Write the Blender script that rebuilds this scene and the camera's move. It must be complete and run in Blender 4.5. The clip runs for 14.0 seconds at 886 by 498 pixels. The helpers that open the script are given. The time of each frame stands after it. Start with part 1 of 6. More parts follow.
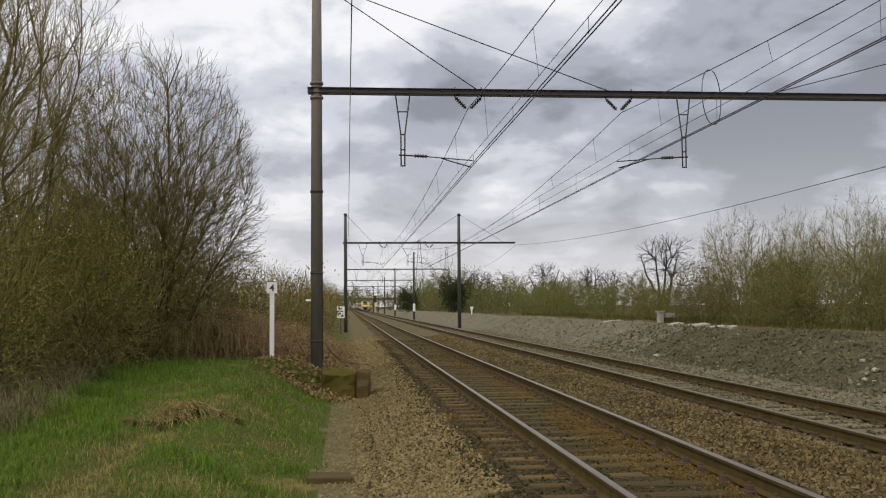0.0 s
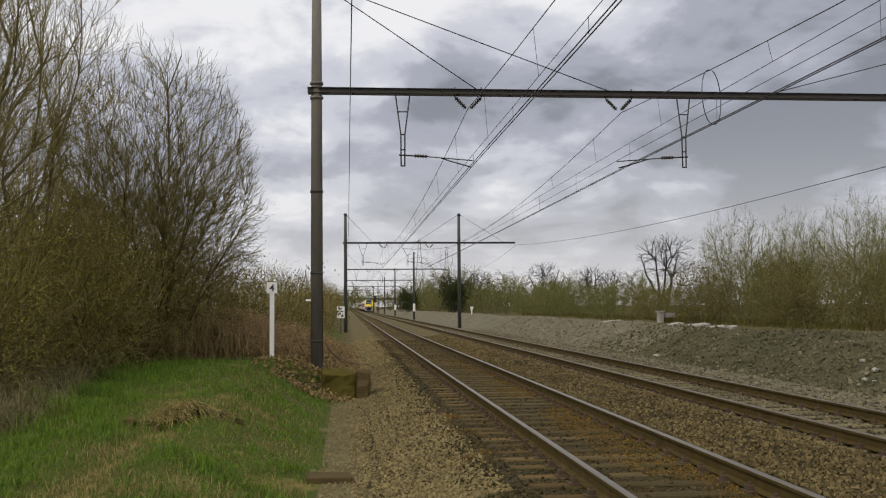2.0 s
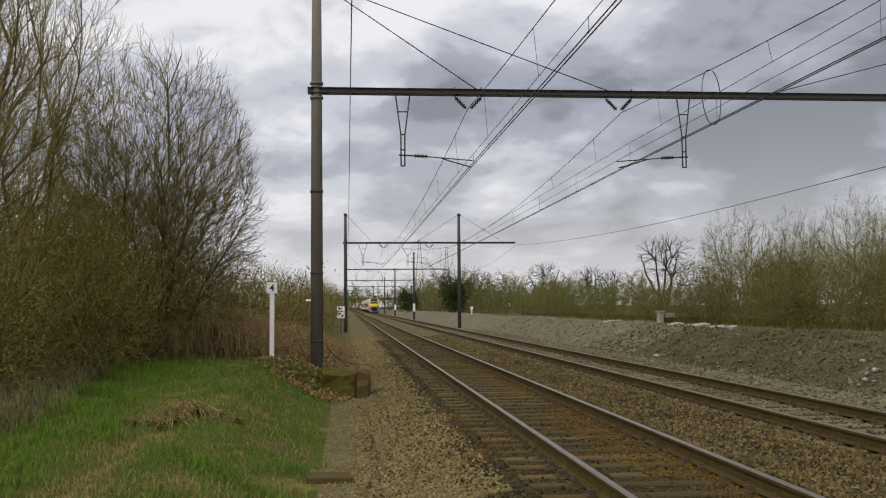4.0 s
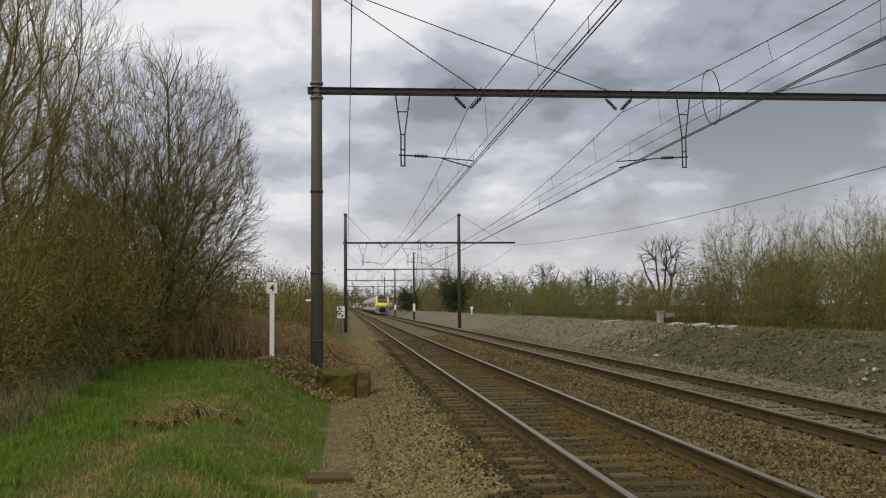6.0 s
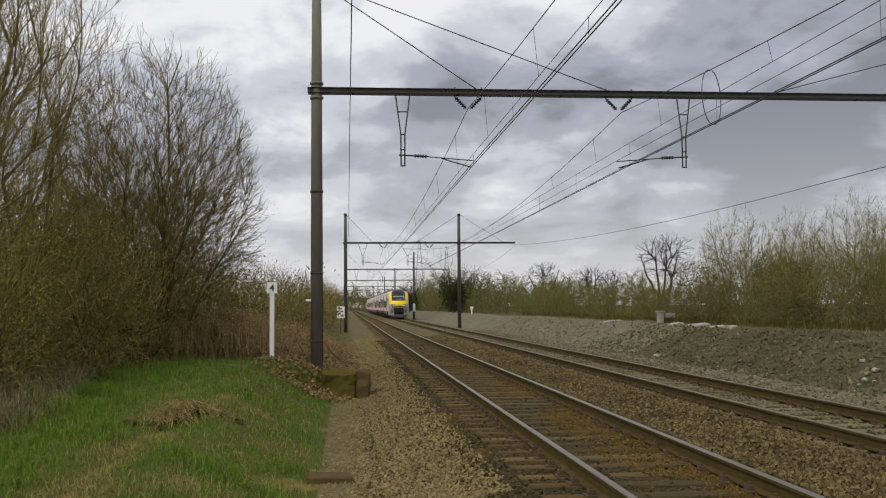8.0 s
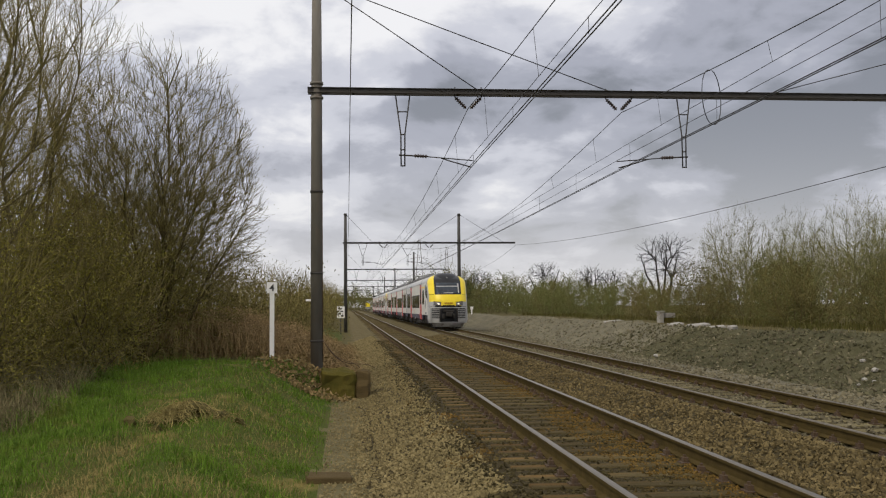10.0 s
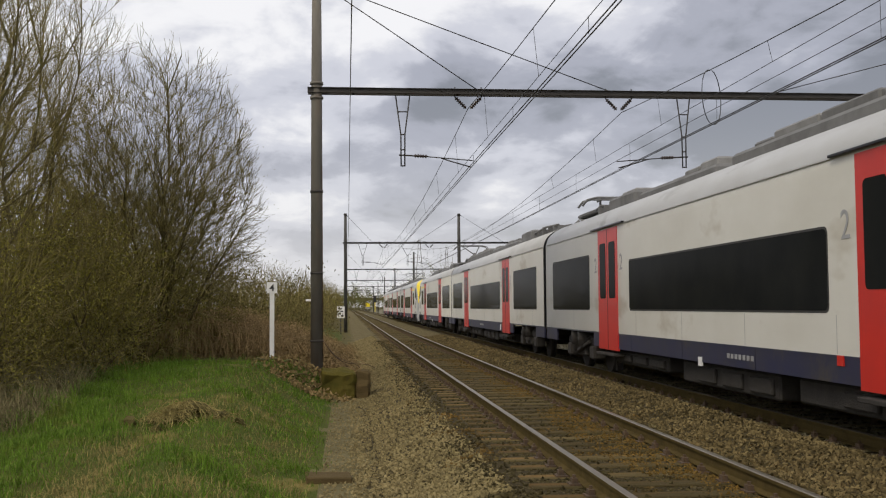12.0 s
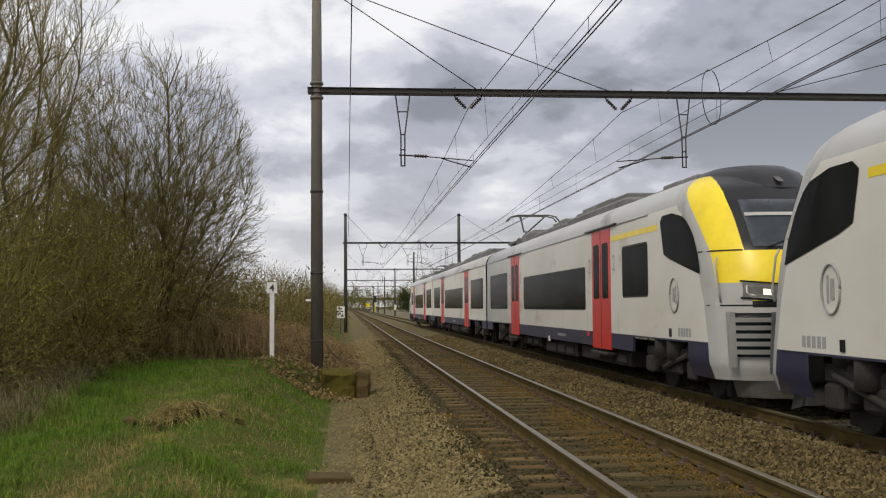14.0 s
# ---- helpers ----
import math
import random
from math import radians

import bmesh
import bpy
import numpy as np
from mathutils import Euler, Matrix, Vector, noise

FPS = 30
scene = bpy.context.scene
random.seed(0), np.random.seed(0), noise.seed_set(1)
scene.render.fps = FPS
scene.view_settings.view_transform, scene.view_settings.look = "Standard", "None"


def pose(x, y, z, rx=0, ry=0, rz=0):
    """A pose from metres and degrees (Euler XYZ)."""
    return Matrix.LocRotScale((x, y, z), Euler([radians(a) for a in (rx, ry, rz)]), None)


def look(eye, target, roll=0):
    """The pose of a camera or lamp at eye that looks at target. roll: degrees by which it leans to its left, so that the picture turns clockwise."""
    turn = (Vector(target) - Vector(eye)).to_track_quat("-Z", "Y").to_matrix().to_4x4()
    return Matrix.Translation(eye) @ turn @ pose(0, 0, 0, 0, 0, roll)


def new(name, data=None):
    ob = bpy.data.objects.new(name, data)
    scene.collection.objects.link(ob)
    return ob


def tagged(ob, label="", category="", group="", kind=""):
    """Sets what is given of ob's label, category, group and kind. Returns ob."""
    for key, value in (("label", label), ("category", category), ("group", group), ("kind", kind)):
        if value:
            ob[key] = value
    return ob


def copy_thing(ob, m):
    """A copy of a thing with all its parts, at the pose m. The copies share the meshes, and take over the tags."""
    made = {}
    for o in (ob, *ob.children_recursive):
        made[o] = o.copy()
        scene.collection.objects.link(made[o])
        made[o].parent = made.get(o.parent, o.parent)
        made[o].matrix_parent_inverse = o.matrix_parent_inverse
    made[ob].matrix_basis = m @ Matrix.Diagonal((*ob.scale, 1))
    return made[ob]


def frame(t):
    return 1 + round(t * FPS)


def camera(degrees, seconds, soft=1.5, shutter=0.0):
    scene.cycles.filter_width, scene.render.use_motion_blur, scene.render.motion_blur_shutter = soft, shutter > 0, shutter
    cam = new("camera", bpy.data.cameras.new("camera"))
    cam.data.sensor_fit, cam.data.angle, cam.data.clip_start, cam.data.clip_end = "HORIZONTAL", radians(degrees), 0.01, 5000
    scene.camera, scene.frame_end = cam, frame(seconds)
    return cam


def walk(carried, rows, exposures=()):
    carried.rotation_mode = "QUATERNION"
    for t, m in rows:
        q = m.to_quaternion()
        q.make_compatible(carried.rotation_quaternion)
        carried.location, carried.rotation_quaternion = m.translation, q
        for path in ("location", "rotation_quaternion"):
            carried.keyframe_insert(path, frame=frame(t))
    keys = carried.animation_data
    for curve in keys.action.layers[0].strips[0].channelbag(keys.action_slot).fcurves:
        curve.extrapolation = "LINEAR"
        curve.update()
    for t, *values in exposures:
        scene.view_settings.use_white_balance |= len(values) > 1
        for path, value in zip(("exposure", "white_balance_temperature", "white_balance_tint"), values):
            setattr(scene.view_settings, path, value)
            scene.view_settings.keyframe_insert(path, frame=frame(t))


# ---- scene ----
cam = camera(46.647, 14.0, soft=1.15)
EYE = (0.0, 0.0, 1.570)
YAW, PITCH = radians(5.338), radians(3.201)
AIM = (math.sin(YAW) * math.cos(PITCH), math.cos(YAW) * math.cos(PITCH), 1.570 + math.sin(PITCH))
VIEW = look(EYE, AIM, -0.416)
walk(cam, [(0.0, VIEW), (14.0, VIEW)], exposures=[(0.0, -0.02), (1.0, -0.13), (3.0, -0.15), (6.5, -0.15), (11.0, -0.08), (14.0, -0.04)])

# ---- light: a broken overcast with a weak, wide sun ----
SUN_EL, SUN_AZ = radians(46), radians(-138)      # azimuth from +y towards +x
world = bpy.data.worlds.new("sky")
scene.world = world
world.use_nodes = True
wn, wl = world.node_tree.nodes, world.node_tree.links
wn.clear()


def wnode(kind, **values):
    n = wn.new(kind)
    for key, value in values.items():
        n.inputs[key].default_value = value
    return n


def wmath(op, a, b=None):
    n = wn.new("ShaderNodeMath")
    n.operation = op
    for i, v in enumerate((a, b)):
        if v is None:
            continue
        if isinstance(v, (int, float)):
            n.inputs[i].default_value = v
        else:
            wl.new(v, n.inputs[i])
    return n.outputs[0]


coord = wn.new("ShaderNodeTexCoord")
split = wn.new("ShaderNodeSeparateXYZ")
wl.new(coord.outputs["Generated"], split.inputs[0])
up = wmath("MAXIMUM", split.outputs[2], 0.0)
den = wmath("ADD", up, 0.34)
join = wn.new("ShaderNodeCombineXYZ")
wl.new(wmath("DIVIDE", split.outputs[0], den), join.inputs[0])
wl.new(wmath("DIVIDE", split.outputs[1], den), join.inputs[1])
shift = wn.new("ShaderNodeVectorMath")
shift.operation = "ADD"
shift.inputs[1].default_value = (3.1, 1.7, 0.0)
wl.new(join.outputs[0], shift.inputs[0])
big = wnode("ShaderNodeTexNoise", Scale=2.1, Detail=7.0, Roughness=0.52, Distortion=0.35)
wl.new(shift.outputs[0], big.inputs["Vector"])
fine = wnode("ShaderNodeTexNoise", Scale=5.5, Detail=6.0, Roughness=0.56, Distortion=0.3)
wl.new(shift.outputs[0], fine.inputs["Vector"])
cloud = wmath("ADD", wmath("MULTIPLY", big.outputs[0], 0.64), wmath("MULTIPLY", fine.outputs[0], 0.36))
# brighter towards the veiled sun
sunward = wn.new("ShaderNodeVectorMath")
sunward.operation = "DOT_PRODUCT"
sunward.inputs[1].default_value = (math.sin(SUN_AZ) * math.cos(SUN_EL), math.cos(SUN_AZ) * math.cos(SUN_EL), math.sin(SUN_EL))
wl.new(coord.outputs["Generated"], sunward.inputs[0])
glow = wmath("MULTIPLY", wmath("ADD", sunward.outputs["Value"], 0.45), 0.16)
cover = wmath("ADD", cloud, glow)
# thin and thick places in the cloud: azimuth and elevation, half width, all in degrees, and how much brighter
for az, el, wide, more in ((-3.5, 17.0, 11.0, 0.16), (-12.0, 9.0, 8.0, -0.06), (14.0, 9.0, 7.0, -0.03), (22.0, 13.0, 13.0, -0.05), (-3.5, 10.0, 5.5, -0.08), (3.5, 9.5, 7.0, -0.06), (-2.0, 4.5, 9.0, 0.05), (24.0, 6.5, 6.5, -0.09), (10.0, 4.5, 6.0, 0.06)):
    lobe = wn.new("ShaderNodeVectorMath")
    lobe.operation = "DOT_PRODUCT"
    a, e = radians(az), radians(el)
    lobe.inputs[1].default_value = (math.sin(a) * math.cos(e), math.cos(a) * math.cos(e), math.sin(e))
    wl.new(coord.outputs["Generated"], lobe.inputs[0])
    soft_edge = wn.new("ShaderNodeMapRange")
    soft_edge.interpolation_type = "SMOOTHSTEP"
    soft_edge.inputs[1].default_value, soft_edge.inputs[2].default_value, soft_edge.inputs[4].default_value = math.cos(radians(wide)), 1.0, more
    wl.new(lobe.outputs["Value"], soft_edge.inputs[0])
    cover = wmath("ADD", cover, soft_edge.outputs[0])
ramp = wn.new("ShaderNodeValToRGB")
wl.new(cover, ramp.inputs[0])
ramp.color_ramp.interpolation = "EASE"
for i, (at, col) in enumerate(((0.38, (0.265, 0.278, 0.318, 1)), (0.475, (0.425, 0.438, 0.508, 1)), (0.555, (0.655, 0.665, 0.735, 1)), (0.65, (0.95, 0.945, 0.965, 1)))):
    e = ramp.color_ramp.elements[i] if i < 2 else ramp.color_ramp.elements.new(at)
    e.position, e.color = at, col
# a paler band where the cloud thins out towards the horizon
haze = wn.new("ShaderNodeMix")
haze.data_type = "RGBA"
haze.inputs[7].default_value = (0.77, 0.755, 0.755, 1)
low = wmath("POWER", wmath("SUBTRACT", 1.0, wmath("MINIMUM", wmath("MULTIPLY", up, 4.5), 1.0)), 2.0)
wl.new(wmath("MULTIPLY", low, 0.85), haze.inputs[0])
wl.new(ramp.outputs[0], haze.inputs[6])
sky = wn.new("ShaderNodeTexSky")
sky.sky_type, sky.sun_disc, sky.sun_elevation, sky.sun_rotation = "NISHITA", False, SUN_EL, SUN_AZ
bg_sky, bg_cloud = wnode("ShaderNodeBackground", Strength=0.08), wnode("ShaderNodeBackground", Strength=1.06)
wl.new(sky.outputs[0], bg_sky.inputs[0])
wl.new(haze.outputs[2], bg_cloud.inputs[0])
veil = wnode("ShaderNodeMixShader", Fac=0.93)
wl.new(bg_sky.outputs[0], veil.inputs[1])
wl.new(bg_cloud.outputs[0], veil.inputs[2])
out = wn.new("ShaderNodeOutputWorld")
wl.new(veil.outputs[0], out.inputs[0])

sun = new("sun", bpy.data.lights.new("sun", "SUN"))
sun.data.energy, sun.data.angle, sun.data.color = 1.6, radians(16), (1.0, 0.89, 0.70)
sun.matrix_world = look((math.sin(SUN_AZ) * 40, math.cos(SUN_AZ) * 40, 40 * math.tan(SUN_EL)), (0, 0, 0))


# ---- materials ----
def material(name, colour, rough=0.8, metal=0.0, second=None, scale=6.0, amount=0.5, bump=0.0, bump_scale=40.0, spots=None, spot_scale=2.0, spot_at=0.55, spec=0.5, island=0.0, sat=0.0, stretch=(1, 1, 1), per_object=0.0, bump_depth=0.02):
    """Two-scale procedural surface: colour to second by noise, spots by a coarser noise, fine relief."""
    m = bpy.data.materials.new(name)
    m.use_nodes = True
    n, l = m.node_tree.nodes, m.node_tree.links
    b = n["Principled BSDF"]
    b.inputs["Roughness"].default_value, b.inputs["Metallic"].default_value = rough, metal
    b.inputs["Specular IOR Level"].default_value = spec
    tc = n.new("ShaderNodeTexCoord")
    mp = n.new("ShaderNodeMapping")
    mp.inputs["Scale"].default_value = stretch
    l.new(tc.outputs["Object"], mp.inputs[0])

    def noise_at(s, detail=5.0, rough_=0.6):
        t = n.new("ShaderNodeTexNoise")
        t.inputs["Scale"].default_value, t.inputs["Detail"].default_value, t.inputs["Roughness"].default_value = s, detail, rough_
        l.new(mp.outputs[0], t.inputs["Vector"])
        return t.outputs[0]

    def mix(fac, a, bb):
        x = n.new("ShaderNodeMix")
        x.data_type = "RGBA"
        for sock, v in ((0, fac), (6, a), (7, bb)):
            if isinstance(v, tuple):
                x.inputs[sock].default_value = (*v, 1)
            elif isinstance(v, float):
                x.inputs[sock].default_value = v
            else:
                l.new(v, x.inputs[sock])
        return x.outputs[2]

    def band(v, lo, hi, top=1.0):
        r = n.new("ShaderNodeMapRange")
        r.inputs[1].default_value, r.inputs[2].default_value, r.inputs[4].default_value = lo, hi, top
        l.new(v, r.inputs[0])
        return r.outputs[0]

    second = second or tuple(c * 0.72 for c in colour)
    c = mix(band(noise_at(scale), 0.5 - 0.25, 0.5 + 0.25, min(1.0, amount * 2)), colour, second)
    if spots:
        c = mix(band(noise_at(spot_scale, 4.0), spot_at, spot_at + 0.12), c, spots)
    if island or per_object:
        g = n.new("ShaderNodeNewGeometry") if island else n.new("ShaderNodeObjectInfo")
        hs = n.new("ShaderNodeHueSaturation")
        l.new(band(g.outputs["Random Per Island" if island else "Random"], 0.0, 1.0, 1.0), hs.inputs["Fac"])
        hs.inputs["Fac"].default_value = 1.0
        l.remove(hs.inputs["Fac"].links[0])
        k = island or per_object
        r = n.new("ShaderNodeMapRange")
        r.inputs[3].default_value, r.inputs[4].default_value = 1 - k, 1 + k
        l.new(g.outputs["Random Per Island" if island else "Random"], r.inputs[0])
        l.new(r.outputs[0], hs.inputs["Value"])
        l.new(c, hs.inputs["Color"])
        c = hs.outputs[0]
    l.new(c, b.inputs["Base Color"])
    if bump:
        bm_ = n.new("ShaderNodeBump")
        bm_.inputs["Strength"].default_value, bm_.inputs["Distance"].default_value = min(1.0, bump), bump_depth
        l.new(noise_at(bump_scale, 4.0), bm_.inputs["Height"])
        l.new(bm_.outputs[0], b.inputs["Normal"])
    return m


def earth(name, colour, *rest, second=None, spots=None, **more):
    """A warm natural surface."""
    def warm(c):
        return (c[0], c[1], c[2] * 0.63)
    return material(name, warm(colour), *rest, second=warm(second) if second else None, spots=warm(spots) if spots else None, spec=0.1, **more)


M = {}
M["turf"] = earth("turf", (0.050, 0.082, 0.018), 0.95, second=(0.085, 0.082, 0.036), scale=1.1, amount=0.5, bump=1, bump_scale=30, spots=(0.185, 0.147, 0.076), spot_scale=0.55, spot_at=0.58)
M["path"] = earth("path", (0.174, 0.148, 0.122), 0.95, second=(0.106, 0.090, 0.070), scale=3, amount=0.5, bump=1, bump_scale=60)
# bed colour kept dark to paint in the shaded gaps between loose stones
M["bed"] = earth("ballast_bed", (0.052, 0.04, 0.028), 0.95, second=(0.03, 0.024, 0.018), scale=9, amount=0.5, bump=1, bump_scale=22, spots=(0.15, 0.12, 0.09), spot_scale=28)
M["bank"] = earth("bank_gravel", (0.126, 0.116, 0.106), 0.97, second=(0.054, 0.054, 0.042), scale=0.9, amount=0.5, bump=1, bump_scale=22, bump_depth=0.06, spots=(0.17, 0.155, 0.145), spot_scale=40, spot_at=0.6)
M["sandy_gravel"] = earth("sandy_gravel", (0.20, 0.182, 0.200), 0.97, second=(0.11, 0.099, 0.108), scale=0.8, amount=0.5, bump=1, bump_scale=14, bump_depth=0.06, spots=(0.25, 0.225, 0.21), spot_scale=8, spot_at=0.6)
M["cess"] = earth("brown_cess_stone", (0.155, 0.126, 0.098), 0.95, second=(0.085, 0.068, 0.052), scale=5, amount=0.5, bump=1, bump_scale=16, bump_depth=0.05, spots=(0.20, 0.165, 0.13), spot_scale=14, spot_at=0.58)
M["scrub_soil"] = earth("scrub_soil", (0.115, 0.088, 0.060), 0.97, second=(0.066, 0.064, 0.034), scale=0.6, amount=0.5, bump=1, bump_scale=10)
M["stone"] = earth("ballast_stone", (0.240, 0.192, 0.148), 0.92, second=(0.160, 0.128, 0.096), scale=0.9, amount=0.5, island=0.32, spots=(0.270, 0.231, 0.186), spot_scale=11, spot_at=0.66)
M["mid_stone"] = earth("brown_ballast_stone", (0.158, 0.120, 0.088), 0.92, second=(0.090, 0.069, 0.050), scale=0.7, amount=0.5, island=0.5, spots=(0.218, 0.184, 0.143), spot_scale=1.6, spot_at=0.62)
M["dark_stone"] = earth("oily_ballast_stone", (0.073, 0.059, 0.041), 0.9, second=(0.037, 0.031, 0.022), scale=0.8, amount=0.5, island=0.45, spots=(0.150, 0.092, 0.042), spot_scale=0.7, spot_at=0.52)
M["pale_stone"] = earth("grey_ballast_stone", (0.188, 0.166, 0.172), 0.92, second=(0.118, 0.102, 0.102), scale=0.9, amount=0.5, island=0.4)
M["timber"] = earth("sleeper_timber", (0.116, 0.090, 0.061), 0.9, second=(0.065, 0.050, 0.036), scale=7, amount=0.5, bump=1, bump_scale=18, stretch=(0.35, 4, 4), spots=(0.164, 0.098, 0.055), spot_scale=0.5, spot_at=0.60, per_object=0.3)
M["dusty_timber"] = earth("dusty_sleeper", (0.20, 0.17, 0.145), 0.95, second=(0.12, 0.1, 0.082), scale=6, amount=0.5, bump=1, bump_scale=18, stretch=(0.35, 4, 4), per_object=0.25)
M["plate"] = material("rusty_plate", (0.10, 0.060, 0.028), 0.85, 0.0, second=(0.05, 0.033, 0.024), scale=20, bump=0.5)
M["rail_side"] = material("rail_rust", (0.100, 0.072, 0.026), 0.9, 0.0, second=(0.060, 0.045, 0.018), scale=5, bump=0.4, bump_scale=60, spec=0.04)
M["rail_head"] = material("rail_polished", (0.29, 0.25, 0.185), 0.4, 1.0, second=(0.20, 0.17, 0.12), scale=3, stretch=(1, 0.1, 1))
M["rail_dull"] = material("rail_dull", (0.20, 0.165, 0.115), 0.5, 0.7, second=(0.13, 0.105, 0.07), scale=3, stretch=(1, 0.1, 1))
M["mast"] = material("mast_grey", (0.19, 0.175, 0.15), 0.8, 0.0, second=(0.10, 0.092, 0.078), scale=2.5, amount=0.5, bump=0.3, bump_scale=50, stretch=(1, 1, 0.25), spots=(0.15, 0.125, 0.10), spot_scale=3)
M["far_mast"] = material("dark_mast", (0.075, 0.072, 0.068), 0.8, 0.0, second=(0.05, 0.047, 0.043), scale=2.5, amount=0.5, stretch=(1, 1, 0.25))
M["steel"] = material("gantry_steel", (0.052, 0.049, 0.046), 0.75, 0.2, second=(0.036, 0.030, 0.027), scale=4, bump=0.2)
M["wire"] = material("wire", (0.05, 0.047, 0.045), 0.55, 0.5)
M["insulator"] = material("insulator", (0.05, 0.035, 0.03), 0.3)
M["white_paint"] = material("white_paint", (0.78, 0.77, 0.76), 0.6, second=(0.66, 0.65, 0.63), scale=5, spots=(0.5, 0.48, 0.44), spot_scale=4, spot_at=0.66)
M["black_paint"] = material("black_paint", (0.02, 0.02, 0.02), 0.6)
M["mossy"] = earth("mossy_concrete", (0.125, 0.098, 0.034), 0.95, second=(0.062, 0.058, 0.020), scale=3, amount=0.5, bump=1, bump_scale=30, spots=(0.075, 0.06, 0.04), spot_scale=2.4, spot_at=0.56)
M["concrete"] = material("concrete", (0.36, 0.34, 0.31), 0.9, second=(0.24, 0.225, 0.2), scale=4, amount=0.5, bump=0.6)
M["old_board"] = earth("old_board", (0.12, 0.085, 0.06), 0.9, second=(0.075, 0.055, 0.04), scale=5, stretch=(0.5, 3, 3), bump=0.6)


# ---- mesh helpers ----
def part(name, bm, mat, parent=None, label=""):
    """Link a bmesh (or mesh data) as one mesh object under a thing or a part."""
    if isinstance(bm, bmesh.types.BMesh):
        me = bpy.data.meshes.new(name)
        bm.to_mesh(me)
        bm.free()
    else:
        me = bm
    if mat is not None and not me.materials:
        for mm in (mat if isinstance(mat, (list, tuple)) else (mat,)):
            me.materials.append(mm)
    ob = new(name, me)
    ob.parent = parent
    return tagged(ob, label)


def thing(name, m, label, category, group="", kind=""):
    ob = new(name)
    ob.empty_display_size = 0.2
    ob.matrix_world = m
    return tagged(ob, label, category, group, kind)


def add_box(bm, x0, x1, y0, y1, z0, z1, bevel=0.0, mat=0):
    v = [bm.verts.new((x, y, z)) for x in (x0, x1) for y in (y0, y1) for z in (z0, z1)]
    fs = [bm.faces.new([v[i] for i in q]) for q in ((0, 1, 3, 2), (4, 6, 7, 5), (0, 4, 5, 1), (2, 3, 7, 6), (0, 2, 6, 4), (1, 5, 7, 3))]
    for f in fs:
        f.material_index = mat
    if bevel:
        es = list({e for f in fs for e in f.edges})
        bmesh.ops.bevel(bm, geom=es, offset=bevel, segments=1, affect="EDGES")
    return bm


def box(x0, x1, y0, y1, z0, z1, bevel=0.0):
    return add_box(bmesh.new(), x0, x1, y0, y1, z0, z1, bevel)


def add_tube(bm, pts, r, sides=6, r_end=None, mat=0):
    """A round bar along a line of points."""
    pts = [Vector(p) for p in pts]
    rings = []
    for i, p in enumerate(pts):
        d = (pts[min(i + 1, len(pts) - 1)] - pts[max(i - 1, 0)]).normalized()
        a = d.cross(Vector((0, 0, 1)) if abs(d.z) < 0.9 else Vector((1, 0, 0))).normalized()
        c = d.cross(a)
        rr = r if r_end is None else r + (r_end - r) * i / (len(pts) - 1)
        rings.append([bm.verts.new(p + rr * (math.cos(k * math.tau / sides) * a + math.sin(k * math.tau / sides) * c)) for k in range(sides)])
    for r0, r1 in zip(rings, rings[1:]):
        for k in range(sides):
            f = bm.faces.new((r0[k], r0[(k + 1) % sides], r1[(k + 1) % sides], r1[k]))
            f.smooth, f.material_index = sides > 4, mat
    for ring in (list(reversed(rings[0])), rings[-1]):
        bm.faces.new(ring).material_index = mat
    return bm


def tube(pts, r, sides=6, r_end=None):
    return add_tube(bmesh.new(), pts, r, sides, r_end)


def extrude_y(profile, y0, y1, mat_of=None):
    """A closed (x, z) outline drawn out along y."""
    bm = bmesh.new()
    a = [bm.verts.new((x, y0, z)) for x, z in profile]
    c = [bm.verts.new((x, y1, z)) for x, z in profile]
    for i in range(len(profile)):
        j = (i + 1) % len(profile)
        f = bm.faces.new((a[i], a[j], c[j], c[i]))
        if mat_of:
            f.material_index = mat_of(i)
    bm.faces.new(list(reversed(a)))
    bm.faces.new(c)
    bmesh.ops.recalc_face_normals(bm, faces=bm.faces)
    return bm


def plate(points, x, depth=0.006):
    """A flat sheet in the side plane x, from (y, z) corners, standing proud outwards."""
    s = 1 if x > 0 else -1
    bm = bmesh.new()
    a = [bm.verts.new((x - s * 0.02, y, z)) for y, z in points]
    c = [bm.verts.new((x + s * depth, y, z)) for y, z in points]
    for i in range(len(points)):
        j = (i + 1) % len(points)
        bm.faces.new((a[i], a[j], c[j], c[i]))
    bm.faces.new(a)
    bm.faces.new(c)
    bmesh.ops.recalc_face_normals(bm, faces=bm.faces)
    return bm


def rounded(y0, y1, z0, z1, r, n=4):
    pts = []
    for cy, cz, a0 in ((y1 - r, z1 - r, 0), (y0 + r, z1 - r, 90), (y0 + r, z0 + r, 180), (y1 - r, z0 + r, 270)):
        for k in range(n + 1):
            a = radians(a0 + 90 * k / n)
            pts.append((cy + r * math.cos(a), cz + r * math.sin(a)))
    return pts


def mesh_from(name, verts, faces, mats, index=None, smooth=False):
    me = bpy.data.meshes.new(name)
    me.from_pydata(verts, [], faces)
    for mm in mats:
        me.materials.append(mm)
    if index is not None:
        me.polygons.foreach_set("material_index", index)
    if smooth:
        me.polygons.foreach_set("use_smooth", [True] * len(me.polygons))
    me.update()
    return me


# ---- the lie of the land: rail tops at height 0, tracks along y ----
NEAR, FAR = 3.086, 7.003              # the two track centres
GAUGE = 1.505                         # between rail-head centres
GANTRY = 25.25                        # the first gantry, then one every 60.4 m
SPAN = 60.4


def step(a, b, v):
    t = np.clip((v - a) / (b - a), 0, 1)
    return t * t * (3 - 2 * t)


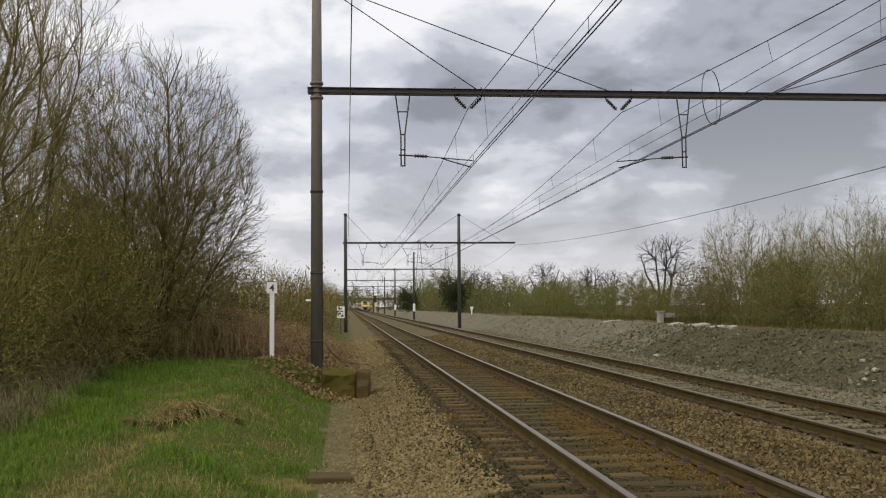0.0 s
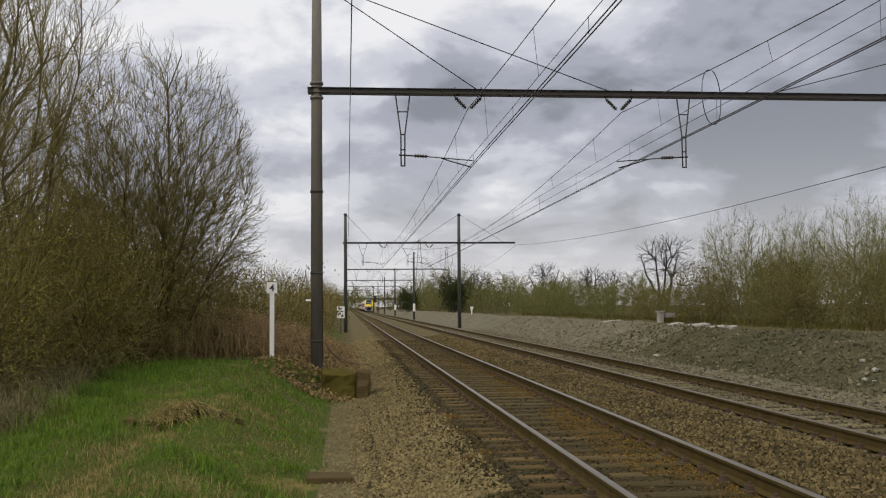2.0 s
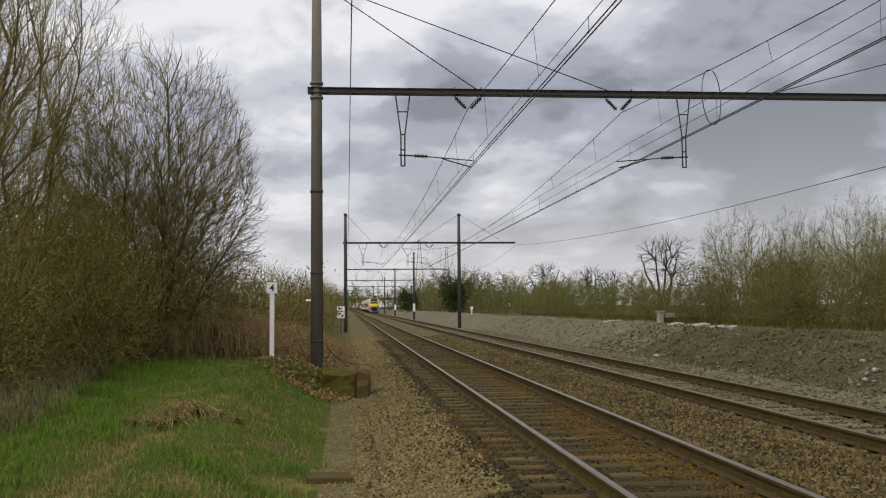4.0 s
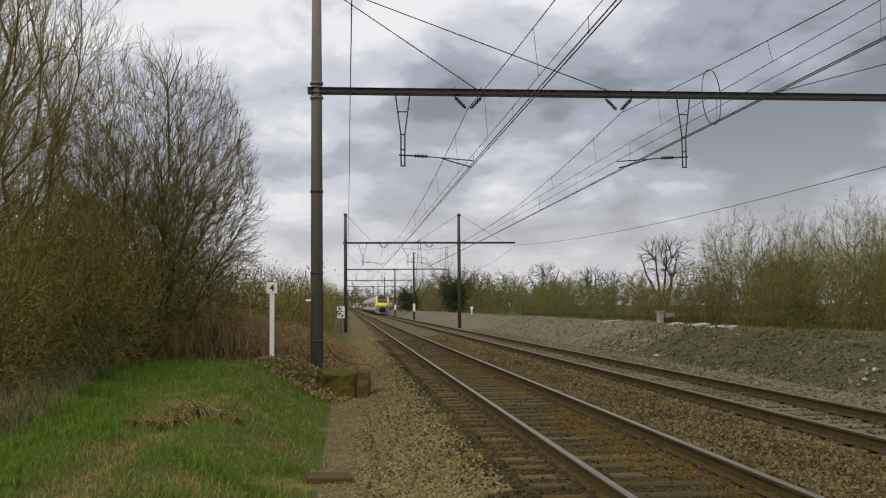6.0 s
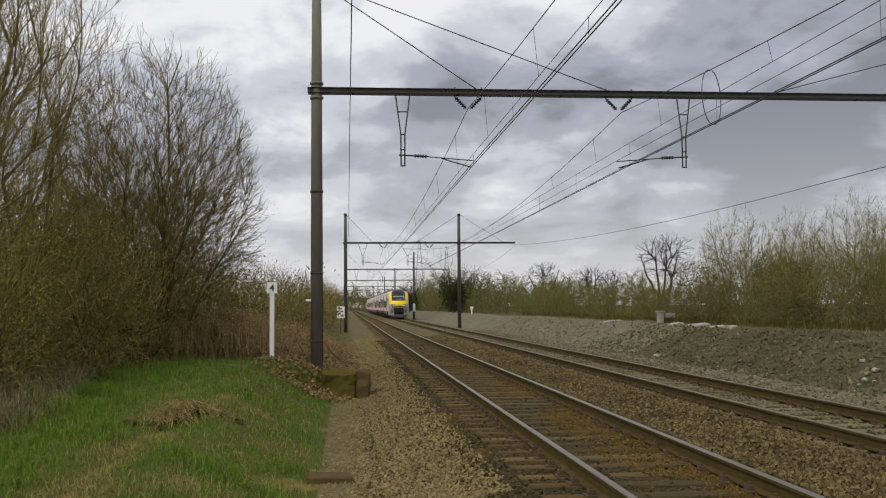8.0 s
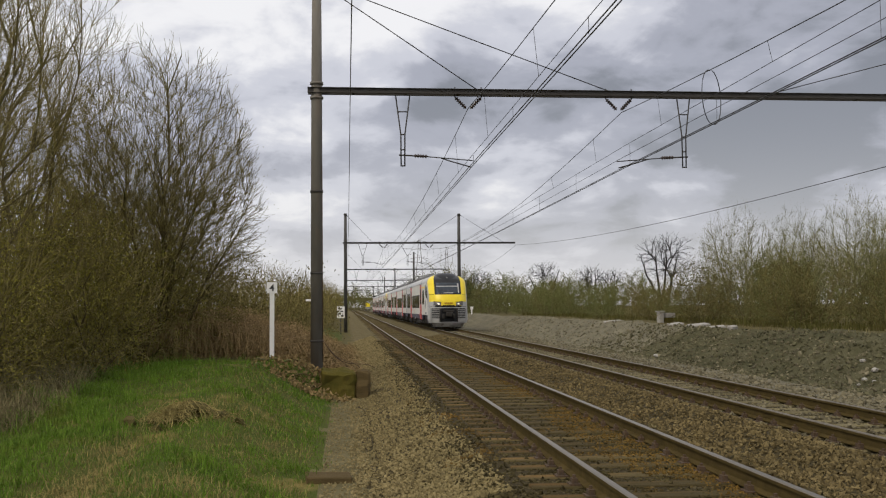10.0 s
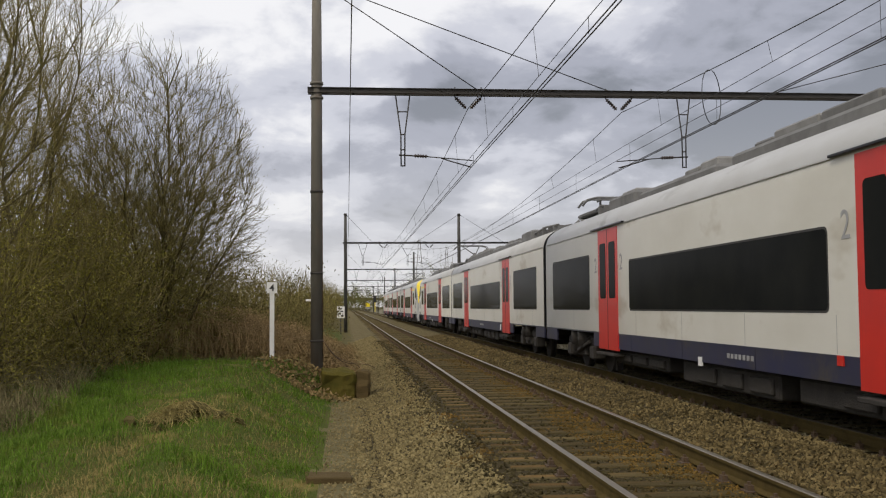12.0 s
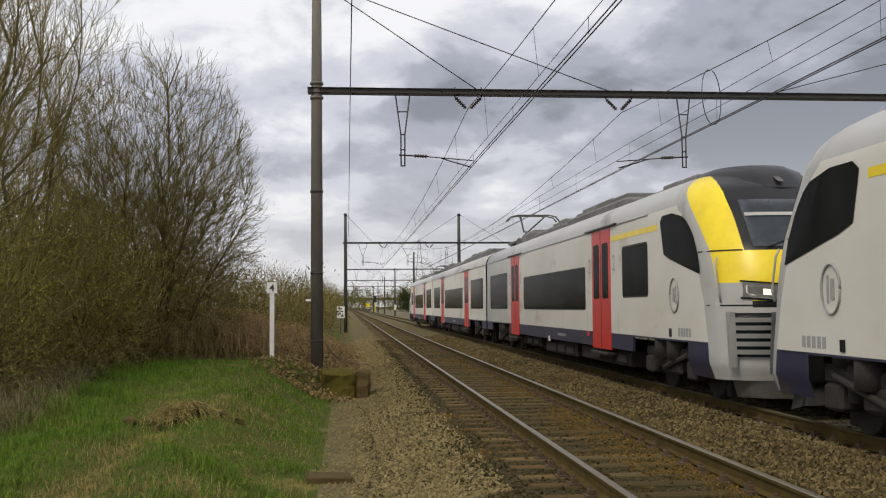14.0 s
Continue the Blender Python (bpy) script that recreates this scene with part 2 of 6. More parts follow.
def bumps(x, y, s, seed=0.0):
    return (np.sin(x * s * 1.0 + y * s * 0.63 + seed) + np.sin(x * s * -0.71 + y * s * 1.31 + 2.1 * seed + 1.3) + 0.6 * np.sin(x * s * 2.3 + y * s * 1.9 + seed * 3.7) + 0.5 * np.sin(x * s * 3.1 - y * s * 2.7 + seed)) / 3.1


def ground_height(x, y):
    x, y = np.asarray(x, float), np.asarray(y, float)
    # left verge: a grassy hump that climbs towards the mast
    crown = -0.32 + 0.66 * step(11, 23.5, y) + 0.05 * bumps(x, y, 1.1, 2) - 0.25 * step(40, 70, y)
    left = crown - 0.22 * step(-3.0, -6.0, x) + 0.25 * step(-8, -14, x)
    # the mound runs out further where the mast stands, held by the block at its foot
    out_ = 0.95 * step(23.2, 24.3, y) * (1 - step(34, 46, y))
    edge = -2.3 + 0.25 * bumps(y, y, 0.6) + out_
    z = left + (-0.52 - left) * step(edge, -0.25 + 0.6 * out_, x)
    # worn hollow along the old footpath, and a broken ledge above it
    line = -2.92 + 0.10 * np.sin(y * 0.9)
    turf = step(-0.5, -1.0, x) * (1 - step(22, 24, y))
    z = z - 0.09 * np.exp(-((x - line) / 0.33) ** 2) * (1 - step(15.2, 16.4, y)) * turf
    z = z + 0.12 * np.exp(-((x + 1.75) / 0.6) ** 2 - ((y - 16.4) / 1.5) ** 2) * turf
    z = z + (0.035 * bumps(x, y, 3.4, 7) + 0.022 * bumps(x, y, 7.7, 4)) * turf
    # shoulder of the near track
    z = z + (-0.20 + 0.52) * np.clip((x - 0.38) / 1.05, 0, 1) * (x > 0.3)
    # far track sits a little higher in its ballast
    hump = 0.11 * step(4.7, 5.3, x) * (1 - step(5.6, 6.0, x))
    z = z + hump + 0.03 * bumps(x, y, 2.6, 5) * (step(4.5, 4.8, x) - step(5.3, 5.6, x))
    z = z - 0.10 * step(8.6, 10.2, x)
    # spoil bank on the far side
    toe = 10.75 + 0.3 * bumps(y, y, 0.21)
    rise = np.clip((x - toe) / 2.5, 0, 1) ** 1.15
    z = z + rise * (1.0 + 0.10 * bumps(y, y, 0.35, 4)) + 0.08 * bumps(x, y, 3.1, 1) * step(10.4, 11.2, x) * (1 - step(14.5, 16, x))
    z = z + (0.07 * bumps(x, y, 7.3, 8) + 0.05 * bumps(x, y, 13.7, 3) - 0.06 * np.abs(np.sin(y * 2.6 + 1.5 * bumps(x, y, 0.8, 6))) ** 3) * step(10.6, 11.2, x) * (1 - step(13.6, 14.5, x)) - 0.15 * step(14.5, 20, x)
    return z


def zone(x, y):
    x = x + 0.14 * bumps(x, y, 2.2, 3) + 0.05 * bumps(x, y, 6.1, 5)
    sandy = y > 38 + 3 * bumps(x, y, 0.5, 2) + 2.0 * bumps(x, y, 2.9, 1)
    stony = (((x > 0.3) & (x < 1.75)) | ((x > 4.45) & (x < 5.75))) & (y > 40 + 3 * bumps(x, y, 0.9, 4))
    return np.select([stony, (x < 0.3) & (y > 24.4) & ~((x < -0.4) & (y > 62) & (y < 86)), x < -0.36, x < 0.30, x < 8.9, x < 10.55, (x < 14.6) & sandy, x < 14.6], [6, 4, 0, 1, 2, 5, 5, 3], 4)


def build_ground():
    xs = np.concatenate([[-2500, -700, -200, -80, -40, -24], np.arange(-16, -6.5, 0.6), np.arange(-6.5, 0.3, 0.14), np.arange(0.38, 10.4, 0.18), np.arange(10.4, 14.8, 0.11), np.arange(15, 24, 0.8), [26, 32, 45, 80, 200, 700, 2500]])
    ys = np.concatenate([[-300, -80, -30, -10, 0, 4], np.arange(6, 9, 0.5), np.arange(9, 40, 0.25), np.arange(40, 80, 0.5), np.arange(80, 200, 2.5), np.arange(200, 460, 12), [500, 600, 800, 1200, 2000, 4000]])
    X, Y = np.meshgrid(xs, ys)
    Z = ground_height(X, Y)
    nx, ny = len(xs), len(ys)
    i = (np.arange(ny - 1)[:, None] * nx + np.arange(nx - 1)[None]).ravel()
    faces = np.stack([i, i + 1, i + nx + 1, i + nx], 1)
    mid = (xs[:-1] + xs[1:]) / 2
    index = zone(*np.meshgrid(mid, (ys[:-1] + ys[1:]) / 2)).ravel()
    me = mesh_from("ground", np.stack([X, Y, Z], -1).reshape(-1, 3).tolist(), faces.tolist(), [M["turf"], M["path"], M["bed"], M["bank"], M["scrub_soil"], M["sandy_gravel"], M["cess"]], index.tolist(), True)
    tagged(new("ground", me), "grass verge, gravel path, ballast and spoil bank along the line", "ground", kind="structure")


build_ground()


# ---- tracks ----
RAIL = [(-0.075, -0.172), (0.075, -0.172), (0.075, -0.160), (0.012, -0.140), (0.010, -0.050), (0.034, -0.040), (0.036, -0.010), (0.026, 0.0), (-0.026, 0.0), (-0.036, -0.010), (-0.034, -0.040), (-0.010, -0.050), (-0.012, -0.140), (-0.075, -0.160)]


def sleeper_mesh(name, wood):
    bm = box(-1.3, 1.3, -0.13, 0.13, -0.33, -0.186, 0.012)
    for sx in (-1, 1):
        c = sx * GAUGE / 2
        add_box(bm, c - 0.17, c + 0.17, -0.085, 0.085, -0.186, -0.170, 0, 1)
        for dx in (-0.115, 0.115):
            add_box(bm, c + dx - 0.028, c + dx + 0.028, -0.05, 0.05, -0.170, -0.120, 0, 1)
            add_box(bm, c + dx - 0.014, c + dx + 0.014, -0.014, 0.014, -0.12, -0.09, 0, 1)
    me = bpy.data.meshes.new(name)
    bm.to_mesh(me)
    bm.free()
    for mm in (wood, M["plate"]):
        me.materials.append(mm)
    return me


def railway_track(x, head, label, first, drop, wood):
    t = thing("railway_track", pose(x, 0, 0), label, "railway track", "running lines", "structure")
    for sx in (-1, 1):
        prof = [(sx * GAUGE / 2 + px, pz) for px, pz in RAIL]
        part("rail", extrude_y(prof, -60, 900, lambda i: 1 if i in (6, 7, 8) else 0), [M["rail_side"], head], t, "worn steel rail with a bright running surface" if head is M["rail_head"] else "")
    me = sleeper_mesh("sleeper", wood)
    rnd = random.Random(int(x * 10))
    for k in range(150):
        o = new("sleeper", me)
        o.parent = t
        o.location = (rnd.uniform(-0.03, 0.03), first + 0.6 * k, drop + rnd.uniform(-0.008, 0.008))
        o.rotation_euler = (0, rnd.uniform(-0.004, 0.004), rnd.uniform(-0.012, 0.012))
    bm = bmesh.new()
    for k in range(150, 700):
        add_box(bm, -1.3, 1.3, first + 0.6 * k - 0.13, first + 0.6 * k + 0.13, -0.33, drop - 0.186)
    tagged(part("far_sleepers", bm, wood, t), kind="stuff")


railway_track(NEAR, M["rail_head"], "straight near track on dark rust-stained timber sleepers", 5.2, 0.0, M["timber"])
railway_track(FAR, M["rail_dull"], "straight far track bedded deep in pale ballast", 5.4, 0.0, M["dusty_timber"])


# ---- overhead line ----
BEAM_Z = 6.90


def ribbed(a, b, ribs, r, big_r, sides=8):
    """A ribbed rod, as one turned piece."""
    a, b = Vector(a), Vector(b)
    d = (b - a).normalized()
    u = d.cross(Vector((0, 1, 0))).normalized()
    w = d.cross(u)
    radii = [r, r]
    for k in range(ribs):
        radii += [big_r, big_r, r]
    radii.append(r)
    bm = bmesh.new()
    rings = []
    for i, rr in enumerate(radii):
        p = a.lerp(b, i / (len(radii) - 1))
        rings.append([bm.verts.new(p + rr * (math.cos(k * math.tau / sides) * u + math.sin(k * math.tau / sides) * w)) for k in range(sides)])
    for r0, r1 in zip(rings, rings[1:]):
        for k in range(sides):
            bm.faces.new((r0[k], r0[(k + 1) % sides], r1[(k + 1) % sides], r1[k]))
    bm.faces.new(rings[0])
    bm.faces.new(rings[-1])
    bmesh.ops.recalc_face_normals(bm, faces=bm.faces)
    return bm


def steady_post(g, x, top_w, side, low=5.05, wide=0.17):
    """A hung frame: two bars closing into a post, with its steady arms reaching sideways to the wire."""
    bm = bmesh.new()
    for s in (-1, 1):
        add_tube(bm, [(x + s * top_w, 0, BEAM_Z - 0.1), (x + s * 0.05, 0, 5.83), (x + s * 0.045, 0, low)], 0.018, 5)
    for z, w in ((6.40, top_w * 0.65), (5.83, 0.06), (5.45, 0.05), (low, 0.06)):
        add_tube(bm, [(x - w, 0, z), (x + w, 0, z)], 0.017, 5)
    part("hanging_post", bm, M["steel"], g)
    e = x + side * 1.75
    part("registration_arm", add_tube(tube([(x - side * 0.1, 0, 5.32), (x + side * 0.5, 0, 5.29)], 0.02, 5), [(x + side * 0.5, 0, 5.29), (e, 0, 5.19)], 0.014, 5), M["steel"], g)
    part("steady_arm", tube([(x + side * 0.95, 0.02, 5.25), (x + side * 1.2, 0.02, 5.17), (e - side * 0.05, 0.02, 5.03)], 0.016, 5), M["steel"], g)
    part("insulator", ribbed((x + side * 0.26, 0, 5.305), (x + side * 0.62, 0, 5.287), 5, 0.018, 0.045), M["insulator"], g)


def vee_insulator(g, x, w=0.33, z=6.50):
    """The messenger wire hangs below the beam from two strings of insulators."""
    for s in (-1, 1):
        part("hook", tube([(x + s * w, 0, BEAM_Z + 0.14), (x + s * w, 0, BEAM_Z - 0.12)], 0.016, 5), M["steel"], g)
        part("insulator_string", ribbed((x + s * w, 0, BEAM_Z - 0.12), (x + s * 0.05, 0, z), 6, 0.016, 0.05), M["insulator"], g)


def gantry(y, left, right, end, posts, top, label, base_z):
    g = thing("catenary_gantry", pose(0, y, 0), label, "gantry", "overhead line gantries")
    for x in (left, right):
        lo = float(ground_height(x, y)) - 0.3
        bm = tube([(x, 0, lo), (x, 0, BEAM_Z), (x, 0, top)], 0.155, 14, 0.115)
        for z in (BEAM_Z - 0.18, BEAM_Z + 0.18):
            add_tube(bm, [(x, 0, z - 0.03), (x, 0, z + 0.03)], 0.165, 14)
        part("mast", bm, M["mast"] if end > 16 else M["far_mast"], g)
        part("mast_cap", tube([(x, 0, top), (x, 0, top + 0.12), (x, 0, top + 0.16)], 0.16, 10, 0.10), M["steel"], g)
    # beam of two channels back to back
    bm = bmesh.new()
    for s in (-1, 1):
        add_box(bm, left - 0.22, end, s * 0.10 - 0.010, s * 0.10 + 0.010, BEAM_Z - 0.068, BEAM_Z + 0.068)
        for zz in (-0.068, 0.056):
            add_box(bm, left - 0.22, end, min(s * 0.11, s * 0.155), max(s * 0.11, s * 0.155), BEAM_Z + zz, BEAM_Z + zz + 0.012)
    x = left + 0.9
    while x < end:
        add_box(bm, x - 0.03, x + 0.03, -0.09, 0.09, BEAM_Z - 0.068, BEAM_Z - 0.056)
        x += 1.3
    part("beam", bm, M["steel"], g)
    for x, w, side in posts:
        steady_post(g, x, w, side)
    for x in (NEAR - 0.07, FAR - 0.15):
        vee_insulator(g, x)
    # stays from the mast heads
    for sx, tx in ((left, NEAR + 0.15), (left, FAR - 0.4)) if end > 16 else ((left, NEAR - 1.0), (right, FAR - 1.2), (right, end - 1.0)):
        part("stay_wire", tube([(sx, 0, top + 0.1), (tx, 0, BEAM_Z + 0.08)], 0.014, 5), M["wire"], g)
    if end > 16:
        part("stay_wire", tube([(right, 0, top - 0.05), (10.9, 0, BEAM_Z + 0.08)], 0.012, 5), M["wire"], g)
    return g


first_gantry = gantry(GANTRY, -0.74, 20.5, 20.8, [(1.38, 0.175, 1), (8.53, 0.165, -1)], 9.55, "tall grey steel gantry with a long cross beam over both tracks", 0.35)
part("conduit", tube([(-0.59, -0.06, 0.25), (-0.60, -0.06, 2.6), (-0.608, -0.06, 5.05)], 0.011, 6), M["plate"], first_gantry, "thin reddish conduit strapped to the mast")
part("number_bracket", box(-1.0, -0.88, -0.12, 0.02, 1.72, 1.77, 0.006), M["white_paint"], first_gantry)
for z in (0.75, 2.4, 4.4):
    part("strap", tube([(-0.74, 0, z - 0.025), (-0.74, 0, z + 0.025)], 0.162, 14), M["steel"], first_gantry)
for dx, drop in ((0.9, 0.14), (1.25, 0.24), (0.6, 0.05)):
    part("earth_cable", tube([(-0.60 + dx * u, -0.15 - 0.5 * u * dx, 0.80 - 0.66 * u - drop * math.sin(math.pi * u) * 2 * (1 - u)) for u in np.linspace(0, 1, 9)], 0.008, 6), M["plate"], first_gantry)
for k in range(1, 7):
    gantry(GANTRY + SPAN * k, -0.12 - 0.02 * k, 9.25 + 0.1 * k, 14.1, [(1.3, 0.35, 1), (5.03, 0.58, 1)], 9.2, "distant grey catenary gantry with two masts and a cantilevered beam", -0.3)


def wires(x, stagger, label, top, dip, aux):
    w = thing("catenary_wires", pose(x, 0, 0), label, "overhead wires", "overhead wires")

    def sag(y, dip):
        u = ((y - GANTRY) / SPAN) % 1.0
        return 4 * dip * u * (1 - u)

    ys = np.arange(GANTRY - SPAN, GANTRY + SPAN * 6 + 0.1, SPAN / 16)
    part("messenger_wire", tube([(-0.08, y, top - sag(y, dip)) for y in ys], 0.009, 5), M["wire"], w)
    for z in aux:
        part("auxiliary_wire", tube([(0.0, y, z - sag(y, 0.06)) for y in ys], 0.006, 5), M["wire"], w)
    for s in (-1, 1):
        part("contact_wire", tube([(s * 0.03 + stagger * math.cos(math.pi * (y - GANTRY) / SPAN), y, 5.04 - sag(y, 0.03)) for y in ys], 0.010, 5), M["wire"], w)
    for k in range(-10, 60):
        y = GANTRY + (k + 0.5) * SPAN / 10
        part("dropper", tube([(-0.08, y, top - sag(y, dip)), (0.0, y, aux[0] - 0.04)], 0.004, 4), M["wire"], w)
        part("dropper", tube([(0.0, y + 2.6, aux[0] - 0.03), (0.0, y + 2.6, 5.04)], 0.004, 4), M["wire"], w)
    return w


wires(NEAR, -0.02, "messenger, auxiliary and contact wires over the near track", 6.49, 0.85, (5.30,))
far_wires = wires(FAR, -0.03, "messenger, auxiliary and contact wires over the far track", 6.44, 1.03, (5.60, 5.33))
for s in (-1, 1):
    pts = []
    for k in range(13):
        a = math.pi * k / 12
        pts.append((s * 0.02 + 0.35 * s * math.sin(a), GANTRY - 6.2 + 0.5 * s * math.sin(a), 5.56 + 0.52 * math.cos(a)))
    part("jumper_loop", tube(pts, 0.009, 5), M["wire"], far_wires)


def feeder(x, z, dip, label):
    pts = []
    for y in np.arange(GANTRY - SPAN, GANTRY + SPAN * 6 + 0.1, SPAN / 16):
        u = ((y - GANTRY) / SPAN) % 1.0
        pts.append((x, y, z - 4 * dip * u * (1 - u)))
    t = thing("feeder_wire", pose(0, 0, 0), label, "feeder wire")
    part("wire", tube(pts, 0.011, 5), M["wire"], t)


feeder(0.08, 6.70, 0.5, "thin feeder wire hung under the beams beside the masts")
far_feeder = thing("feeder_wire", pose(0, 0, 0), "feeder wire strung along the beam ends beyond the tracks", "feeder wire")
line = [(14.2, y, 5.18 + 1.54 * max(0.0, (y - 31.0) / (GANTRY + SPAN - 31.0)) ** 1.9) for y in np.arange(-35.0, GANTRY + SPAN, 4.0)]
for y in np.arange(GANTRY + SPAN, GANTRY + SPAN * 6 + 0.1, SPAN / 16):
    u = ((y - GANTRY) / SPAN) % 1.0
    line.append((14.2, y, 6.72 - 4.8 * u * (1 - u)))
part("wire", tube(line, 0.011, 5), M["wire"], far_feeder)


# ---- the train: two coupled electric units of three cars ----
M["car_white"] = material("car_white", (0.67, 0.655, 0.61), 0.42, second=(0.56, 0.54, 0.48), scale=0.8, amount=0.5, spots=(0.45, 0.41, 0.34), spot_scale=0.9, spot_at=0.58, stretch=(1, 0.5, 1), bump=0.03, bump_scale=3)
M["car_grey"] = material("car_grey", (0.42, 0.42, 0.42), 0.45, second=(0.36, 0.355, 0.345), scale=2, spots=(0.24, 0.23, 0.215), spot_scale=1.4, spot_at=0.6)
M["plough_grey"] = material("plough_grey", (0.50, 0.49, 0.47), 0.6, second=(0.34, 0.32, 0.29), scale=4, amount=0.5, spots=(0.18, 0.15, 0.12), spot_scale=3, spot_at=0.6)
M["roof_grey"] = material("roof_grey", (0.47, 0.475, 0.485), 0.45, second=(0.38, 0.375, 0.37), scale=1.5, spots=(0.22, 0.21, 0.20), spot_scale=1.1, spot_at=0.57, stretch=(1, 0.4, 1))
M["car_yellow"] = material("car_yellow", (0.88, 0.69, 0.012), 0.35, second=(0.74, 0.55, 0.012), scale=3)
M["car_red"] = material("car_red", (0.57, 0.026, 0.016), 0.4, second=(0.47, 0.024, 0.017), scale=2)
M["car_blue"] = material("car_blue", (0.018, 0.020, 0.062), 0.5, second=(0.032, 0.030, 0.045), scale=2, spots=(0.055, 0.048, 0.042), spot_scale=1.7, spot_at=0.58)
M["car_glass"] = material("car_glass", (0.012, 0.013, 0.014), 0.06, second=(0.02, 0.021, 0.02), scale=1.3, spec=0.04)
M["car_glass"].node_tree.nodes["Principled BSDF"].inputs["IOR"].default_value = 1.16
# lighter bluish tones put the reflected sky into the glass colour
M["screen_glass"] = material("screen_glass", (0.05, 0.06, 0.075), 0.08, second=(0.10, 0.12, 0.15), scale=2.0, spec=0.6)
M["car_black"] = material("car_black", (0.012, 0.0125, 0.014), 0.3, second=(0.018, 0.018, 0.02), scale=3, spec=0.25)
M["running_gear"] = material("running_gear", (0.034, 0.029, 0.024), 0.85, second=(0.016, 0.013, 0.011), scale=5, bump=0.4)
M["roof_box"] = material("roof_box", (0.19, 0.19, 0.19), 0.75, second=(0.09, 0.087, 0.085), scale=2, amount=0.5)
M["roof_hood"] = material("roof_hood", (0.23, 0.228, 0.225), 0.65, second=(0.13, 0.125, 0.12), scale=3, amount=0.5, per_object=0.35)
M["rubber"] = material("rubber", (0.03, 0.03, 0.03), 0.8, second=(0.05, 0.048, 0.044), scale=6)
M["grey_mark"] = material("grey_mark", (0.36, 0.36, 0.37), 0.5)
M["number_mark"] = material("number_mark", (0.56, 0.30, 0.02), 0.5)
M["lamp_glass"] = material("lamp_glass", (0.26, 0.25, 0.24), 0.12)
M["lamp_on"] = bpy.data.materials.new("lamp_on")
M["lamp_on"].use_nodes = True
M["lamp_on"].node_tree.nodes["Principled BSDF"].inputs["Emission Color"].default_value = (1.0, 0.86, 0.66, 1)
M["lamp_on"].node_tree.nodes["Principled BSDF"].inputs["Emission Strength"].default_value = 0.75

HALF = 1.41
WIDTH = [(0.30, 1.30), (0.60, 1.385), (0.66, 1.41), (3.20, 1.41), (3.32, 1.39), (3.45, 1.345), (3.56, 1.26), (3.66, 1.13), (3.76, 0.94), (3.82, 0.74), (3.85, 0.52)]
NOSE = [(0.30, -0.52), (0.60, -0.62), (1.5, -0.62), (1.95, -0.60), (2.40, -0.44), (2.8, -0.16), (3.20, 0.16), (3.50, 0.50), (3.70, 0.88), (3.80, 1.25), (3.85, 1.60)]
DEEP = [(0.30, 0.7), (1.0, 0.9), (1.9, 1.25), (2.6, 1.4), (3.2, 1.4), (3.5, 1.3), (3.85, 1.1)]
GREY = [(0.30, 0.02), (1.0, 0.12), (1.6, 0.28), (2.1, 0.50), (2.7, 0.82), (3.07, 1.22), (3.3, 1.68), (3.5, 2.2), (3.85, 2.7)]
VISOR = [(0.30, 0.62), (2.4, 0.66), (3.0, 0.66), (3.4, 0.68), (3.6, 0.74), (3.75, 0.85), (3.85, 0.92)]


def along(table, z):
    return float(np.interp(z, [a for a, _ in table], [b for _, b in table]))


def nose_point(frac, z, proud=0.0):
    """A point of the nose at a fraction of the half width and a height."""
    w, f = along(WIDTH, z), abs(frac)
    y = along(NOSE, z) + along(DEEP, z) * (1 - (1 - f ** 2.6) ** (1 / 2.6)) - proud
    return Vector((frac * (w + proud * f), y, z))


def nose_fraction(y, z):
    """How far out, as a fraction of the half width, the skin lies at a place along the car."""
    t = (y - along(NOSE, z)) / along(DEEP, z)
    t = max(0.0, min(1.0, t))
    return (1 - (1 - t) ** 2.6) ** (1 / 2.6)


def nose_patch(x0, x1, z0, z1, nx=6, nz=4, proud=0.012, slant=0.0):
    """A thin curved panel that follows the nose between two widths and heights."""
    bm = bmesh.new()
    grid = []
    for j in range(nz + 1):
        z = z0 + (z1 - z0) * j / nz
        w = along(WIDTH, z)
        row = []
        for i in range(nx + 1):
            f = i / nx
            x = x0 + (x1 - x0) * f
            zz = z + slant * abs(x - x0) * (1 if j else 1)
            row.append(bm.verts.new(nose_point(max(-0.99, min(0.99, x / w)), zz, proud)))
        grid.append(row)
    for j in range(nz):
        for i in range(nx):
            bm.faces.new((grid[j][i], grid[j][i + 1], grid[j + 1][i + 1], grid[j + 1][i])).smooth = True
    bmesh.ops.solidify(bm, geom=bm.faces[:], thickness=0.02)
    bmesh.ops.recalc_face_normals(bm, faces=bm.faces)
    for f in bm.faces:
        f.smooth = min(nx, nz) > 2
    return bm


